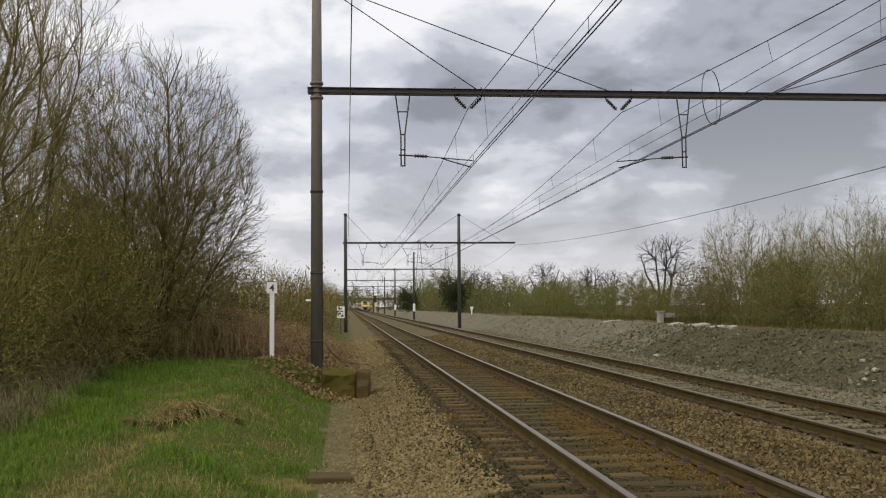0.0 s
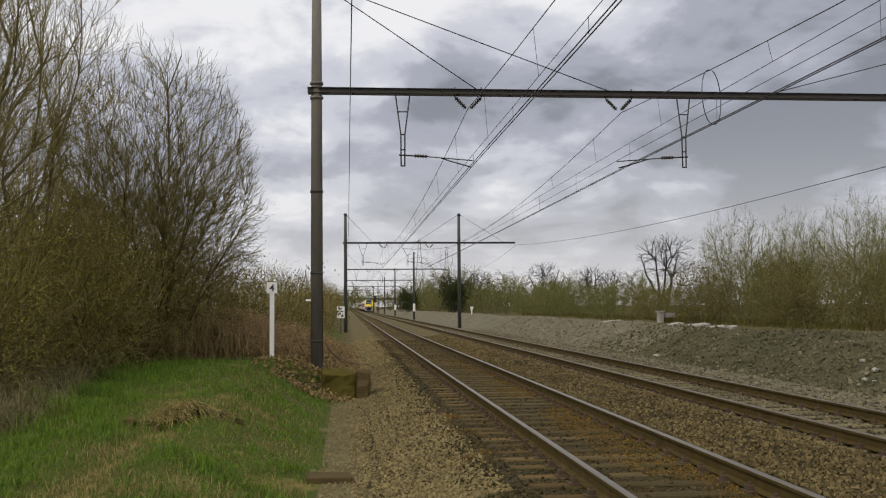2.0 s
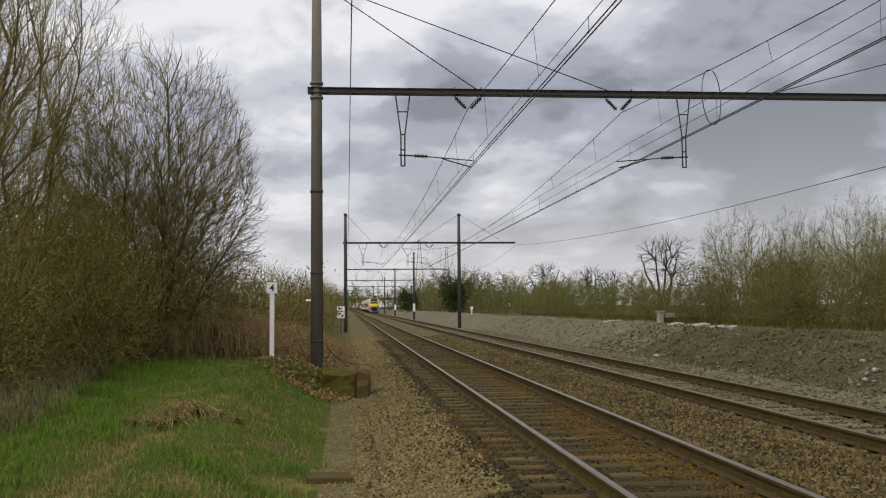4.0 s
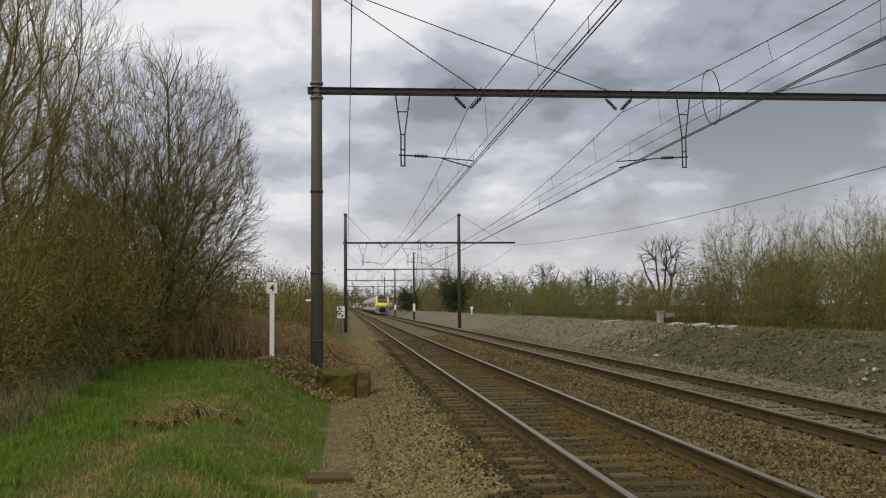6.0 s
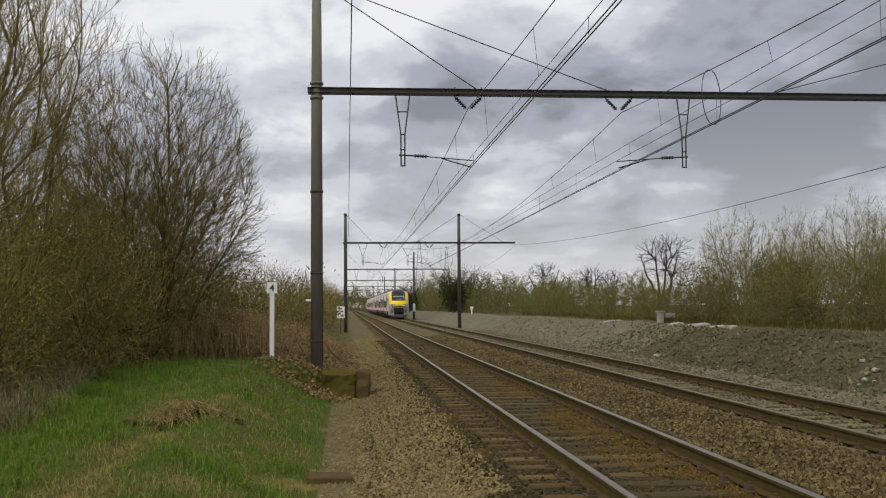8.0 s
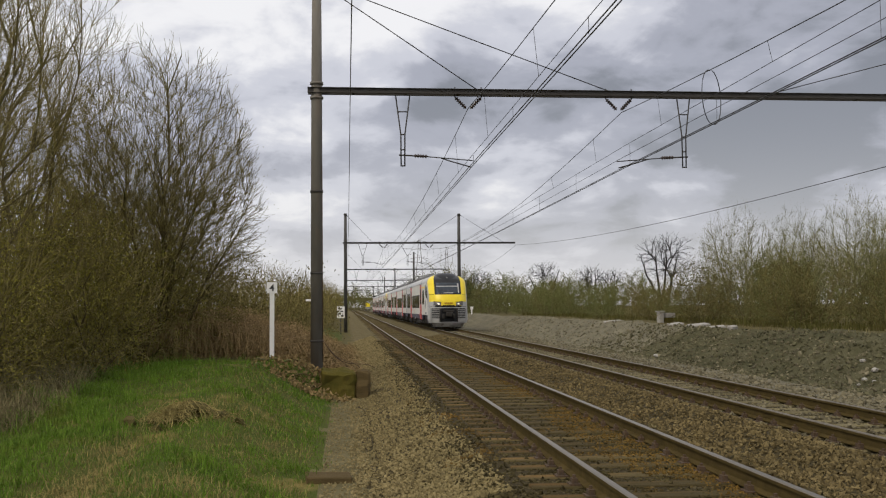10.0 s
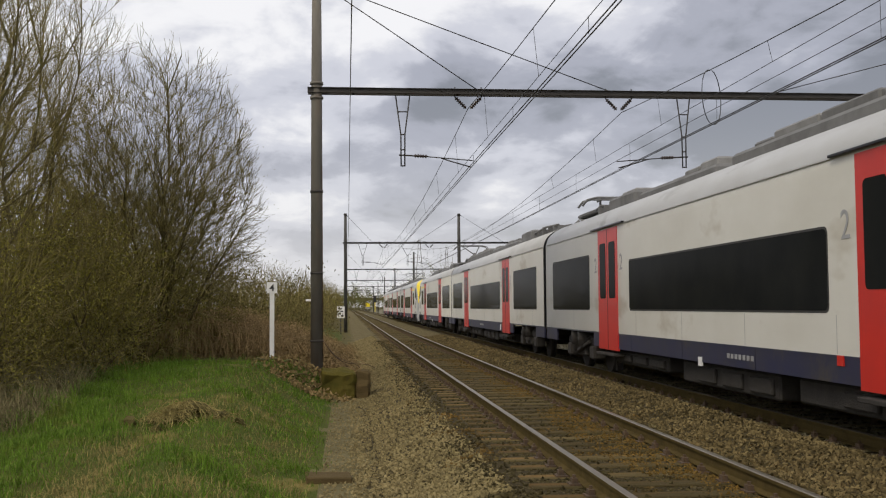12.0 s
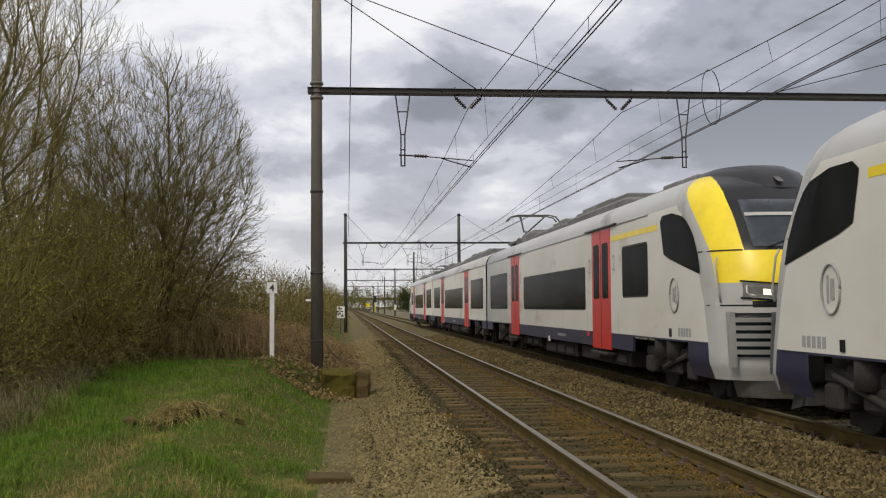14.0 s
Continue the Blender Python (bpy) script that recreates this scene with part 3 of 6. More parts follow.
def end_shell(length, zs=None, back=0):
    """Shell of a driving car: nose, sides and roof, in rings of equal height."""
    zs = zs or [0.95, 0.98, 1.10, 1.30, 1.52, 1.62, 1.75, 1.90, 2.05, 2.20, 2.40, 2.55, 2.70, 2.85, 3.0, 3.1, 3.2, 3.26, 3.32, 3.39, 3.45, 3.51, 3.56, 3.61, 3.66, 3.71, 3.76, 3.80, 3.83, 3.85]
    bm = bmesh.new()
    rows = []
    for z in zs:
        v = along(VISOR, z)
        ye = float(np.interp(z, (2.4, 3.5), (0.925, 0.972)))
        gf = max(nose_fraction(along(GREY, z), z), ye + 0.012)
        gf = min(gf, 0.9995)
        half = [0.0, 0.16, 0.32, 0.48, 0.58, v, v + (ye - v) * 0.4, v + (ye - v) * 0.75, ye, (ye + gf) / 2, gf, (1 + gf) / 2, 1.0]
        half = sorted(half)
        pts = [nose_point(f, z) for f in half]
        w = along(WIDTH, z)
        edge = pts[-1].y
        g = edge + 0.02
        side = [Vector((w, y, z)) for y in ((g, max(g + 0.3, 3.1), 8.0, 16.0, length) if not back else (g, back))]
        full = pts + side
        ring = [Vector((-p.x, p.y, p.z)) for p in reversed(full[1:])] + full
        rows.append([bm.verts.new(p) for p in ring])
    n = len(full) - 1
    for j in range(len(zs) - 1):
        zc = (zs[j] + zs[j + 1]) / 2
        for i in range(2 * n):
            k = i - n if i >= n else n - 1 - i      # column from the middle outwards
            f = bm.faces.new((rows[j][i], rows[j][i + 1], rows[j + 1][i + 1], rows[j + 1][i]))
            f.smooth = True
            if k < 5:
                m = 3 if zc > 2.40 else 2 if zc > 1.62 else 3 if zc > 1.52 else 1
            elif k < 8:
                m = 2 if zc > 1.90 else 1
            elif k < 10:
                m = 1
            else:
                m = 4 if zc < 0.98 else 0 if zc < 3.26 else 5
            if zc > 3.79 and k < 10:
                m = 3
            f.material_index = m
    if not back:
        bm.faces.new(rows[-1])
    if back:
        bmesh.ops.recalc_face_normals(bm, faces=bm.faces)
        return bm
    # rear wall coloured black, standing in for the shade between the cars
    bm.faces.new([r[-1] for r in rows] + [r[0] for r in reversed(rows)]).material_index = 3
    bmesh.ops.recalc_face_normals(bm, faces=bm.faces)
    return bm


def mid_shell(y0, y1):
    bm = bmesh.new()
    zs = [0.95, 0.98, 2.0, 3.2, 3.26, 3.32, 3.39, 3.45, 3.51, 3.56, 3.61, 3.66, 3.71, 3.76, 3.80, 3.83, 3.85]
    ring = [(-along(WIDTH, z), z) for z in reversed(zs)]
    ring = [(along(WIDTH, z), z) for z in zs] + ring
    ys = [y0, y0 + (y1 - y0) / 2, y1]
    rows = [[bm.verts.new((x, y, z)) for x, z in ring] for y in ys]
    for a, c in zip(rows, rows[1:]):
        for i in range(len(ring)):
            j = (i + 1) % len(ring)
            f = bm.faces.new((a[i], a[j], c[j], c[i]))
            z = (ring[i][1] + ring[j][1]) / 2
            f.material_index = 4 if z < 0.98 else 0 if z < 3.26 else 5
            f.smooth = z > 3.2
    # both end walls black as well, so the gap's shade sits in their colour
    for a in (rows[0], rows[-1]):
        bm.faces.new(a).material_index = 3
    bmesh.ops.recalc_face_normals(bm, faces=bm.faces)
    return bm


def side_window(car, y0, y1, z0, z1):
    for s in (-1, 1):
        w = part("side_window", plate(rounded(y0, y1, z0, z1, 0.09), s * HALF, 0.004), M["rubber"], car)
        part("pane", plate(rounded(y0 + 0.03, y1 - 0.03, z0 + 0.03, z1 - 0.03, 0.075), s * HALF, 0.009), M["car_glass"], w)


def door(car, yc, width=1.62):
    y0, y1 = yc - width / 2, yc + width / 2
    for s in (-1, 1):
        frame_ = part("door", plate([(y0, 0.62), (y1, 0.62), (y1, 3.22), (y0, 3.22)], s * HALF, 0.012), M["car_red"], car, "red sliding double door")
        for a, b in ((y0 + 0.17, yc - 0.14), (yc + 0.14, y1 - 0.17)):
            part("door_pane", plate(rounded(a, b, 1.72, 2.92, 0.07), s * HALF, 0.018), M["car_glass"], frame_)
        part("door_gap", plate([(yc - 0.014, 0.64), (yc + 0.014, 0.64), (yc + 0.014, 3.2), (yc - 0.014, 3.2)], s * HALF, 0.016), M["rubber"], frame_)
        bm = bmesh.new()
        add_box(bm, min(s * 1.40, s * 1.47), max(s * 1.40, s * 1.47), y0 - 0.55, y1 + 0.55, 3.25, 3.285, 0.006)
        part("rain_strip", bm, M["car_black"], car)
        bm = bmesh.new()
        add_box(bm, min(s * 1.2, s * 1.5), max(s * 1.2, s * 1.5), y0 + 0.05, y1 - 0.05, 0.50, 0.56, 0.01)
        part("step", bm, M["running_gear"], car)
        for yy in (y0 - 0.27, y1 + 0.27):
            # class numeral beside the door
            cu = bpy.data.curves.new("class_numeral", "FONT")
            cu.body, cu.size, cu.extrude, cu.align_x = "2", 0.48, 0.002, "CENTER"
            o = new("class_numeral", cu)
            o.data.materials.append(M["grey_mark"])
            o.parent = car
            o.matrix_basis = Matrix.Translation((s * (HALF + 0.003), yy, 2.30)) @ Euler((radians(90), 0, radians(90 if s > 0 else -90))).to_matrix().to_4x4()


def bogie(car, yc):
    b = part("bogie", bmesh.new(), M["running_gear"], car)
    bm = bmesh.new()
    for s in (-1, 1):
        x = s * 1.12
        for ya in (-1.2, 1.2):
            add_box(bm, x - 0.15, x + 0.15, yc + ya - 0.22, yc + ya + 0.22, 0.30, 0.62, 0.04)
            add_tube(bm, [(x, yc + ya * 0.72, 0.42), (x, yc + ya * 0.72, 0.86)], 0.11, 8)
        add_box(bm, x - 0.10, x + 0.10, yc - 1.5, yc + 1.5, 0.62, 0.80, 0.03)
        add_box(bm, x - 0.12, x + 0.12, yc - 0.55, yc + 0.55, 0.34, 0.66, 0.05)
        for k in (-0.35, 0.35):
            add_tube(bm, [(s * 1.2, yc + k, 0.60), (s * 1.2, yc + k, 0.98)], 0.20, 10)
        add_tube(bm, [(s * 1.27, yc - 1.1, 0.72), (s * 1.27, yc + 0.2, 0.44)], 0.05, 6)
        add_box(bm, s * 0.72 - 0.07, s * 0.72 + 0.07, yc - 1.75, yc - 1.55, 0.06, 0.7, 0.02)
    add_box(bm, -0.9, 0.9, yc - 0.3, yc + 0.3, 0.45, 0.85, 0.03)
    bm.to_mesh(b.data)
    bm.free()
    for ya in (-1.2, 1.2):
        bm = tube([(-0.9, yc + ya, 0.46), (0.9, yc + ya, 0.46)], 0.08, 8)
        for s in (-1, 1):
            add_tube(bm, [(s * 0.70, yc + ya, 0.46), (s * 0.83, yc + ya, 0.46)], 0.45, 20)
            add_tube(bm, [(s * 0.68, yc + ya, 0.46), (s * 0.71, yc + ya, 0.46)], 0.48, 20)
        part("wheelset", bm, M["running_gear"], b)


def roof_unit(car, y0, y1, z1, half=0.95, name="roof_unit", seed=1):
    half -= 0.10
    rnd = random.Random(seed)
    unit = part(name, box(-half, half, y0, y1, 3.66, z1 - 0.08, 0.06), M["roof_box"], car)
    y = y0 + 0.2
    while y < y1 - 0.8:
        step_ = rnd.uniform(0.7, 1.8)
        part("roof_hood", box(-half * 0.88, half * 0.88, y, min(y + step_ - 0.08, y1 - 0.1), z1 - 0.12, z1 + rnd.uniform(-0.07, 0.07), 0.03), M["roof_hood"], unit)
        y += step_


def roof_pipes(car, y0, y1, seed):
    rnd = random.Random(seed)
    bm = bmesh.new()
    for x in (-0.75, -0.35, 0.4, 0.8):
        add_tube(bm, [(x, y0, 3.95), (x, (y0 + y1) / 2, 4.02), (x, y1, 3.95)], 0.035, 6)
    y = y0
    while y < y1:
        add_box(bm, -0.85, 0.85, y, y + 0.06, 3.7, 3.98)
        add_tube(bm, [(rnd.uniform(-0.8, 0.8), y, 3.7), (rnd.uniform(-0.8, 0.8), y + 0.1, rnd.uniform(4.05, 4.28))], 0.06, 8)
        y += rnd.uniform(0.5, 1.0)
    part("roof_pipework", bm, M["roof_box"], car)


def underframe(car, spans):
    for y0, y1, z0 in spans:
        bm = box(-1.22, 1.22, y0, y1, z0, 0.62, 0.03)
        for k in range(int((y1 - y0) / 1.1)):
            add_box(bm, -1.27, 1.27, y0 + 0.15 + 1.1 * k, y0 + 0.95 + 1.1 * k, z0 + 0.06, 0.55, 0.02)
        part("underfloor_box", bm, M["running_gear"], car)


def pantograph(car, y, raised):
    p = part("pantograph", box(-0.75, 0.75, y - 0.9, y + 0.9, 3.92, 4.01, 0.02), M["roof_box"], car)
    top = 4.98 if raised else 4.34
    knee = (y + 1.15, 4.47 if raised else 4.20)
    bm = bmesh.new()
    add_tube(bm, [(0, y - 0.6, 3.95), (0, knee[0], knee[1])], 0.06, 6)
    add_tube(bm, [(0.15, y - 0.75, 3.95), (0.1, knee[0] + 0.1, knee[1] - 0.1)], 0.025, 6)
    for s in (-1, 1):
        add_tube(bm, [(s * 0.08, knee[0], knee[1]), (s * 0.45, y - 0.3, top - 0.06)], 0.03, 6)
    part("arm", bm, M["roof_box"], p)
    bm = bmesh.new()
    for yy in (y - 0.55, y - 0.05):
        add_tube(bm, [(-0.98, yy, top - 0.22), (-0.85, yy, top - 0.06), (-0.6, yy, top), (0.6, yy, top), (0.85, yy, top - 0.06), (0.98, yy, top - 0.22)], 0.03, 6)
    for s in (-1, 1):
        add_tube(bm, [(s * 0.45, y - 0.6, top - 0.05), (s * 0.45, y, top - 0.05)], 0.025, 6)
    part("collector_head", bm, M["roof_box"], p)
    bm = bmesh.new()
    for xx in (-0.6, 0.6):
        for yy in (y - 0.8, y + 0.8):
            for k in range(4):
                add_tube(bm, [(xx, yy, 3.78 + 0.04 * k), (xx, yy, 3.80 + 0.04 * k)], 0.08, 8)
    part("insulator", bm, M["insulator"], p)


END_LEN, MID_LEN = 25.42, 26.28


def body_joints(car, y0, y1):
    """Gutter along the roof edge and upright joints between the bodyside sheets."""
    for s in (-1, 1):
        part("gutter", box(min(s * 1.395, s * 1.425), max(s * 1.395, s * 1.425), y0, y1, 3.243, 3.262), M["car_grey"], car)
        y = y0 + 2.2
        while y < y1 - 1.0:
            part("panel_joint", box(min(s * 1.40, s * 1.4125), max(s * 1.40, s * 1.4125), y, y + 0.010, 0.99, 1.44), M["car_grey"], car)
            y += 2.75


def number_bars(car, x0, z, count, w, h, mat, s, y0):
    bm = bmesh.new()
    for k in range(count):
        add_box(bm, min(s * (HALF + 0.002), s * (HALF + 0.006)), max(s * (HALF + 0.002), s * (HALF + 0.006)), y0 + k * w * 1.5, y0 + k * w * 1.5 + w, z, z + h)
    tagged(part("lettering", bm, mat, car), kind="stuff")


def side_skirt(car, y0, y1):
    for s in (-1, 1):
        n = max(1, round((y1 - y0) / 3.0))
        for k in range(n):
            a, b = y0 + (y1 - y0) * k / n, y0 + (y1 - y0) * (k + 1) / n
            bm = bmesh.new()
            add_box(bm, min(s * 1.36, s * 1.405), max(s * 1.36, s * 1.405), a + 0.008, b - 0.008, 0.66, 0.955)
            part("skirt_panel", bm, M["car_blue"], car, "dark blue skirt panel")


def tag(car, x, y, mat, z=0.70, h=0.22):
    part("tag_plate", plate([(y, z), (y + 0.15, z), (y + 0.15, z + h), (y, z + h)], x, 0.012), mat, car)


def end_car():
    car = thing("end_car", pose(0, 0, 0), "white electric train driving car with yellow nose and red doors", "train car", "coupled train cars")
    part("body", end_shell(END_LEN), [M["car_white"], M["car_grey"], M["car_yellow"], M["car_black"], M["car_blue"], M["roof_grey"]], car)
    part("nose_skirt", end_shell(0, [0.42, 0.52, 0.60, 0.66, 0.80, 0.97], 1.05), [M["car_white"], M["car_grey"], M["car_yellow"], M["car_black"], M["car_blue"], M["roof_grey"]], car, "dark blue skirt under a grey nose")
    side_skirt(car, 4.35, 19.9)
    body_joints(car, 3.2, END_LEN - 0.05)
    side_skirt(car, 24.0, END_LEN)
    # windscreen with its blind, wipers, top lamp
    ws = part("windscreen", nose_patch(-0.80, 0.80, 2.46, 3.24, 10, 6, 0.012), M["screen_glass"], car, "large dark curved windscreen")
    part("sun_blind", nose_patch(-0.78, 0.76, 2.96, 3.015, 10, 1, 0.04), M["white_paint"], ws)
    # bright lines and reflections in the glass, drawn on as white strips
    part("blind_edge", nose_patch(0.69, 0.76, 2.52, 3.18, 2, 6, 0.04), M["white_paint"], ws)
    part("dash_edge", nose_patch(-0.3, 0.36, 2.50, 2.54, 6, 1, 0.04), M["white_paint"], ws)
    for x0, x1 in ((-0.62, -0.1), (0.2, 0.62)):
        a, b = nose_point(x0 / HALF, 2.44, 0.05), nose_point(x1 / HALF, 2.62 if x0 < 0 else 2.48, 0.05)
        part("wiper", tube([a, b], 0.014, 5), M["car_black"], car)
    # black dome that carries the visor up to the roof
    bm = bmesh.new()
    rings = []
    for z in (3.45, 3.60, 3.70, 3.79, 3.86, 3.91, 3.945, 3.96):
        w = float(np.interp(z, (3.45, 3.6, 3.79, 3.91, 3.96), (0.86, 0.83, 0.78, 0.66, 0.35)))
        n0 = float(np.interp(z, (3.45, 3.6, 3.79, 3.91, 3.96), (0.42, 0.60, 0.86, 1.15, 1.6)))
        fr_ = [-1, -0.97, -0.9, -0.78, -0.6, -0.35, 0, 0.35, 0.6, 0.78, 0.9, 0.97, 1]
        pts = [(-w, 3.3, z)] + [(f * w, n0 + 1.0 * (1 - (1 - abs(f) ** 2.4) ** (1 / 2.4)), z) for f in fr_] + [(w, 3.3, z)]
        rings.append([bm.verts.new(q) for q in pts])
    for r0, r1 in zip(rings, rings[1:]):
        for i in range(len(r0) - 1):
            bm.faces.new((r0[i], r0[i + 1], r1[i + 1], r1[i])).smooth = True
    bm.faces.new(rings[-1])
    bm.faces.new([r[0] for r in rings] + [r[-1] for r in reversed(rings)])
    bmesh.ops.recalc_face_normals(bm, faces=bm.faces)
    part("dome", bm, M["car_black"], car)
    part("top_lamp", nose_patch(-0.055, 0.055, 3.56, 3.66, 3, 2, 0.13), M["lamp_glass"], car)
    for s in (-1, 1):
        hl = part("headlight", nose_patch(s * 0.52, s * 1.02, 1.63, 1.86, 6, 3, 0.012, 0.10), M["lamp_glass"], car, "clear wedge-shaped headlight in a dark frame")
        part("bulb", nose_patch(s * 0.62, s * 0.76, 1.70, 1.79, 3, 2, 0.022, 0.10), M["lamp_on"], hl)
        for z0, z1 in ((1.60, 1.63), (1.86, 1.885)):
            part("lamp_rim", nose_patch(s * 0.50, s * 1.05, z0, z1, 5, 1, 0.018, 0.10), M["car_black"], hl)
        # handrail and panel seams
        a = nose_point(s * 0.88, 2.30, 0.05)
        part("handrail", tube([a, nose_point(s * 0.90, 2.2, 0.07), nose_point(s * 0.90, 1.75, 0.07), nose_point(s * 0.9, 1.6, 0.03)], 0.016, 6), M["car_grey"], car)
        part("panel_seam", nose_patch(s * 0.62, s * 1.39, 1.545, 1.565, 6, 1, 0.006), M["car_black"], car)
        part("panel_seam", nose_patch(s * 0.95, s * 1.39, 2.40, 2.42, 5, 1, 0.006), M["car_black"], car)
        # louvred steps beside the coupler
        lv = part("louvre_panel", nose_patch(s * 0.62, s * 1.18, 0.78, 1.44, 4, 6, 0.03), M["car_black"], car)
        for k in range(5):
            z = 0.82 + 0.12 * k
            part("louvre", nose_patch(s * 0.60, s * 1.12, z, z + 0.07, 4, 1, 0.085), M["car_grey"], lv)
        part("louvre_edge", nose_patch(s * 1.12, s * 1.22, 0.62, 1.46, 2, 6, 0.08), M["car_grey"], lv)
        # cab side window, seam and yellow class stripe
        bm = bmesh.new()
        rows_ = []
        for z in np.linspace(2.07, 3.15, 12):
            front = float(np.interp(z, (2.07, 2.35, 2.70, 2.94, 3.08, 3.15), (0.42, 0.52, 0.74, 1.0, 1.28, 1.75)))
            rear = float(np.interp(z, (2.07, 2.43, 3.05, 3.15), (0.50, 2.25, 2.44, 2.30)))
            rows_.append([bm.verts.new((s * (along(WIDTH, z) * nose_fraction(y_, z) + 0.008), y_, z)) for y_ in np.linspace(front, rear, 7)])
        for r0, r1 in zip(rows_, rows_[1:]):
            for i in range(6):
                bm.faces.new((r0[i], r0[i + 1], r1[i + 1], r1[i])).smooth = True
        bmesh.ops.recalc_face_normals(bm, faces=bm.faces)
        part("cab_window", bm, M["car_glass"], car, "dark sloping cab side window")
        part("class_stripe", plate([(2.62, 2.92), (5.95, 2.92), (5.95, 3.03), (2.62, 3.03)], s * HALF, 0.004), M["car_yellow"], car)
        # round emblem: a plain oval and two bars
        bm = bmesh.new()
        ring = [(s * (HALF + 0.012), 1.70 + 0.23 * math.cos(a * math.tau / 28), 1.74 + 0.29 * math.sin(a * math.tau / 28)) for a in range(29)]
        add_tube(bm, ring, 0.016, 5)
        add_box(bm, min(s * (HALF + 0.002), s * (HALF + 0.012)), max(s * (HALF + 0.002), s * (HALF + 0.012)), 1.60, 1.64, 1.58, 1.90)
        add_box(bm, min(s * (HALF + 0.002), s * (HALF + 0.012)), max(s * (HALF + 0.002), s * (HALF + 0.012)), 1.69, 1.78, 1.62, 1.86)
        part("emblem", bm, M["grey_mark"], car, "grey oval outline emblem")
        number_bars(car, 0, 1.04, 5, 0.09, 0.14, M["grey_mark"], s, 0.9)
        number_bars(car, 0, 0.78, 7, 0.10, 0.07, M["grey_mark"], s, 10.6)
        bm = bmesh.new()
        add_box(bm, min(s * 1.40, s * 1.43), max(s * 1.40, s * 1.43), 1.9, 2.0, 1.02, 1.16)
        part("step_light", bm, M["car_black"], car)
        tag(car, s * HALF, 12.7, M["white_paint"], 0.6, 0.14)
        tag(car, s * HALF, 8.0, M["car_red"], 0.86, 0.12)
    # fleet number as plain bars
    pn = part("fleet_number", nose_patch(-0.28, -0.20, 1.73, 1.86, 2, 2, 0.026), M["number_mark"], car)
    for k in range(1, 5):
        part("digit_bar", nose_patch(-0.28 + 0.12 * k, -0.20 + 0.12 * k, 1.73, 1.86, 2, 2, 0.026), M["number_mark"], pn)
    part("nose_grille", nose_patch(-0.42, 0.42, 1.53, 1.66, 6, 2, 0.03), M["car_black"], car)
    # black panel on the skin painted as the shaded coupler recess, and coupler
    part("coupler_recess", nose_patch(-0.58, 0.58, 0.52, 1.46, 6, 5, 0.02), M["car_black"], car)
    bm = box(-0.20, 0.20, -0.98, -0.55, 0.86, 1.16, 0.04)
    add_tube(bm, [(-0.1, -1.08, 1.0), (-0.1, -0.9, 1.0)], 0.09, 10)
    add_box(bm, -0.36, 0.36, -0.80, -0.62, 1.18, 1.30, 0.03)
    add_box(bm, -0.45, -0.28, -0.85, -0.6, 0.72, 1.05, 0.03)
    add_box(bm, 0.28, 0.45, -0.85, -0.6, 0.72, 1.05, 0.03)
    add_tube(bm, [(0.2, -0.8, 1.2), (0.36, -0.95, 0.9), (0.25, -0.75, 0.62)], 0.03, 6)
    part("coupler", bm, M["running_gear"], car)
    for sx in (-0.60, 0.60):
        part("coupler_frame", tube([(sx, -0.70, 0.5), (sx, -0.70, 1.46)], 0.05, 6), M["running_gear"], car)
    # snow plough
    bm = bmesh.new()
    low = [(-1.08, -0.22), (-0.72, -0.60), (0.0, -0.74), (0.72, -0.60), (1.08, -0.22)]
    a = [bm.verts.new((x, y, 0.16)) for x, y in low]
    c = [bm.verts.new((x * 1.02, y + 0.20, 0.50)) for x, y in low]
    for i in range(4):
        bm.faces.new((a[i], a[i + 1], c[i + 1], c[i])).smooth = True
    bmesh.ops.solidify(bm, geom=bm.faces[:], thickness=0.03)
    bmesh.ops.recalc_face_normals(bm, faces=bm.faces)
    part("snow_plough", bm, M["plough_grey"], car, "pale scuffed steel snow plough")
    for z0, y0, y1, zz in ((1.72, 3.25, 5.05, 2.76), (1.46, 8.32, 16.85, 2.48), (1.46, 20.2, 24.45, 2.74)):
        side_window(car, y0, y1, z0, zz)
    door(car, 6.80)
    door(car, 18.52)
    bogie(car, 2.55)
    bogie(car, 21.9)
    underframe(car, [(5.2, 9.6, 0.30), (10.2, 14.2, 0.26), (15.0, 18.6, 0.34)])
    roof_unit(car, 2.3, 6.2, 3.93, 0.9, "roof_fairing", 3)
    roof_unit(car, 6.6, 12.6, 4.04, 1.0, "roof_unit", 5)
    roof_unit(car, 13.4, 18.0, 4.02, 0.95, "roof_unit", 8)
    roof_unit(car, 18.5, 20.7, 4.16, 0.9, "roof_unit", 9)
    roof_pipes(car, 20.9, 22.2, 4)
    return car


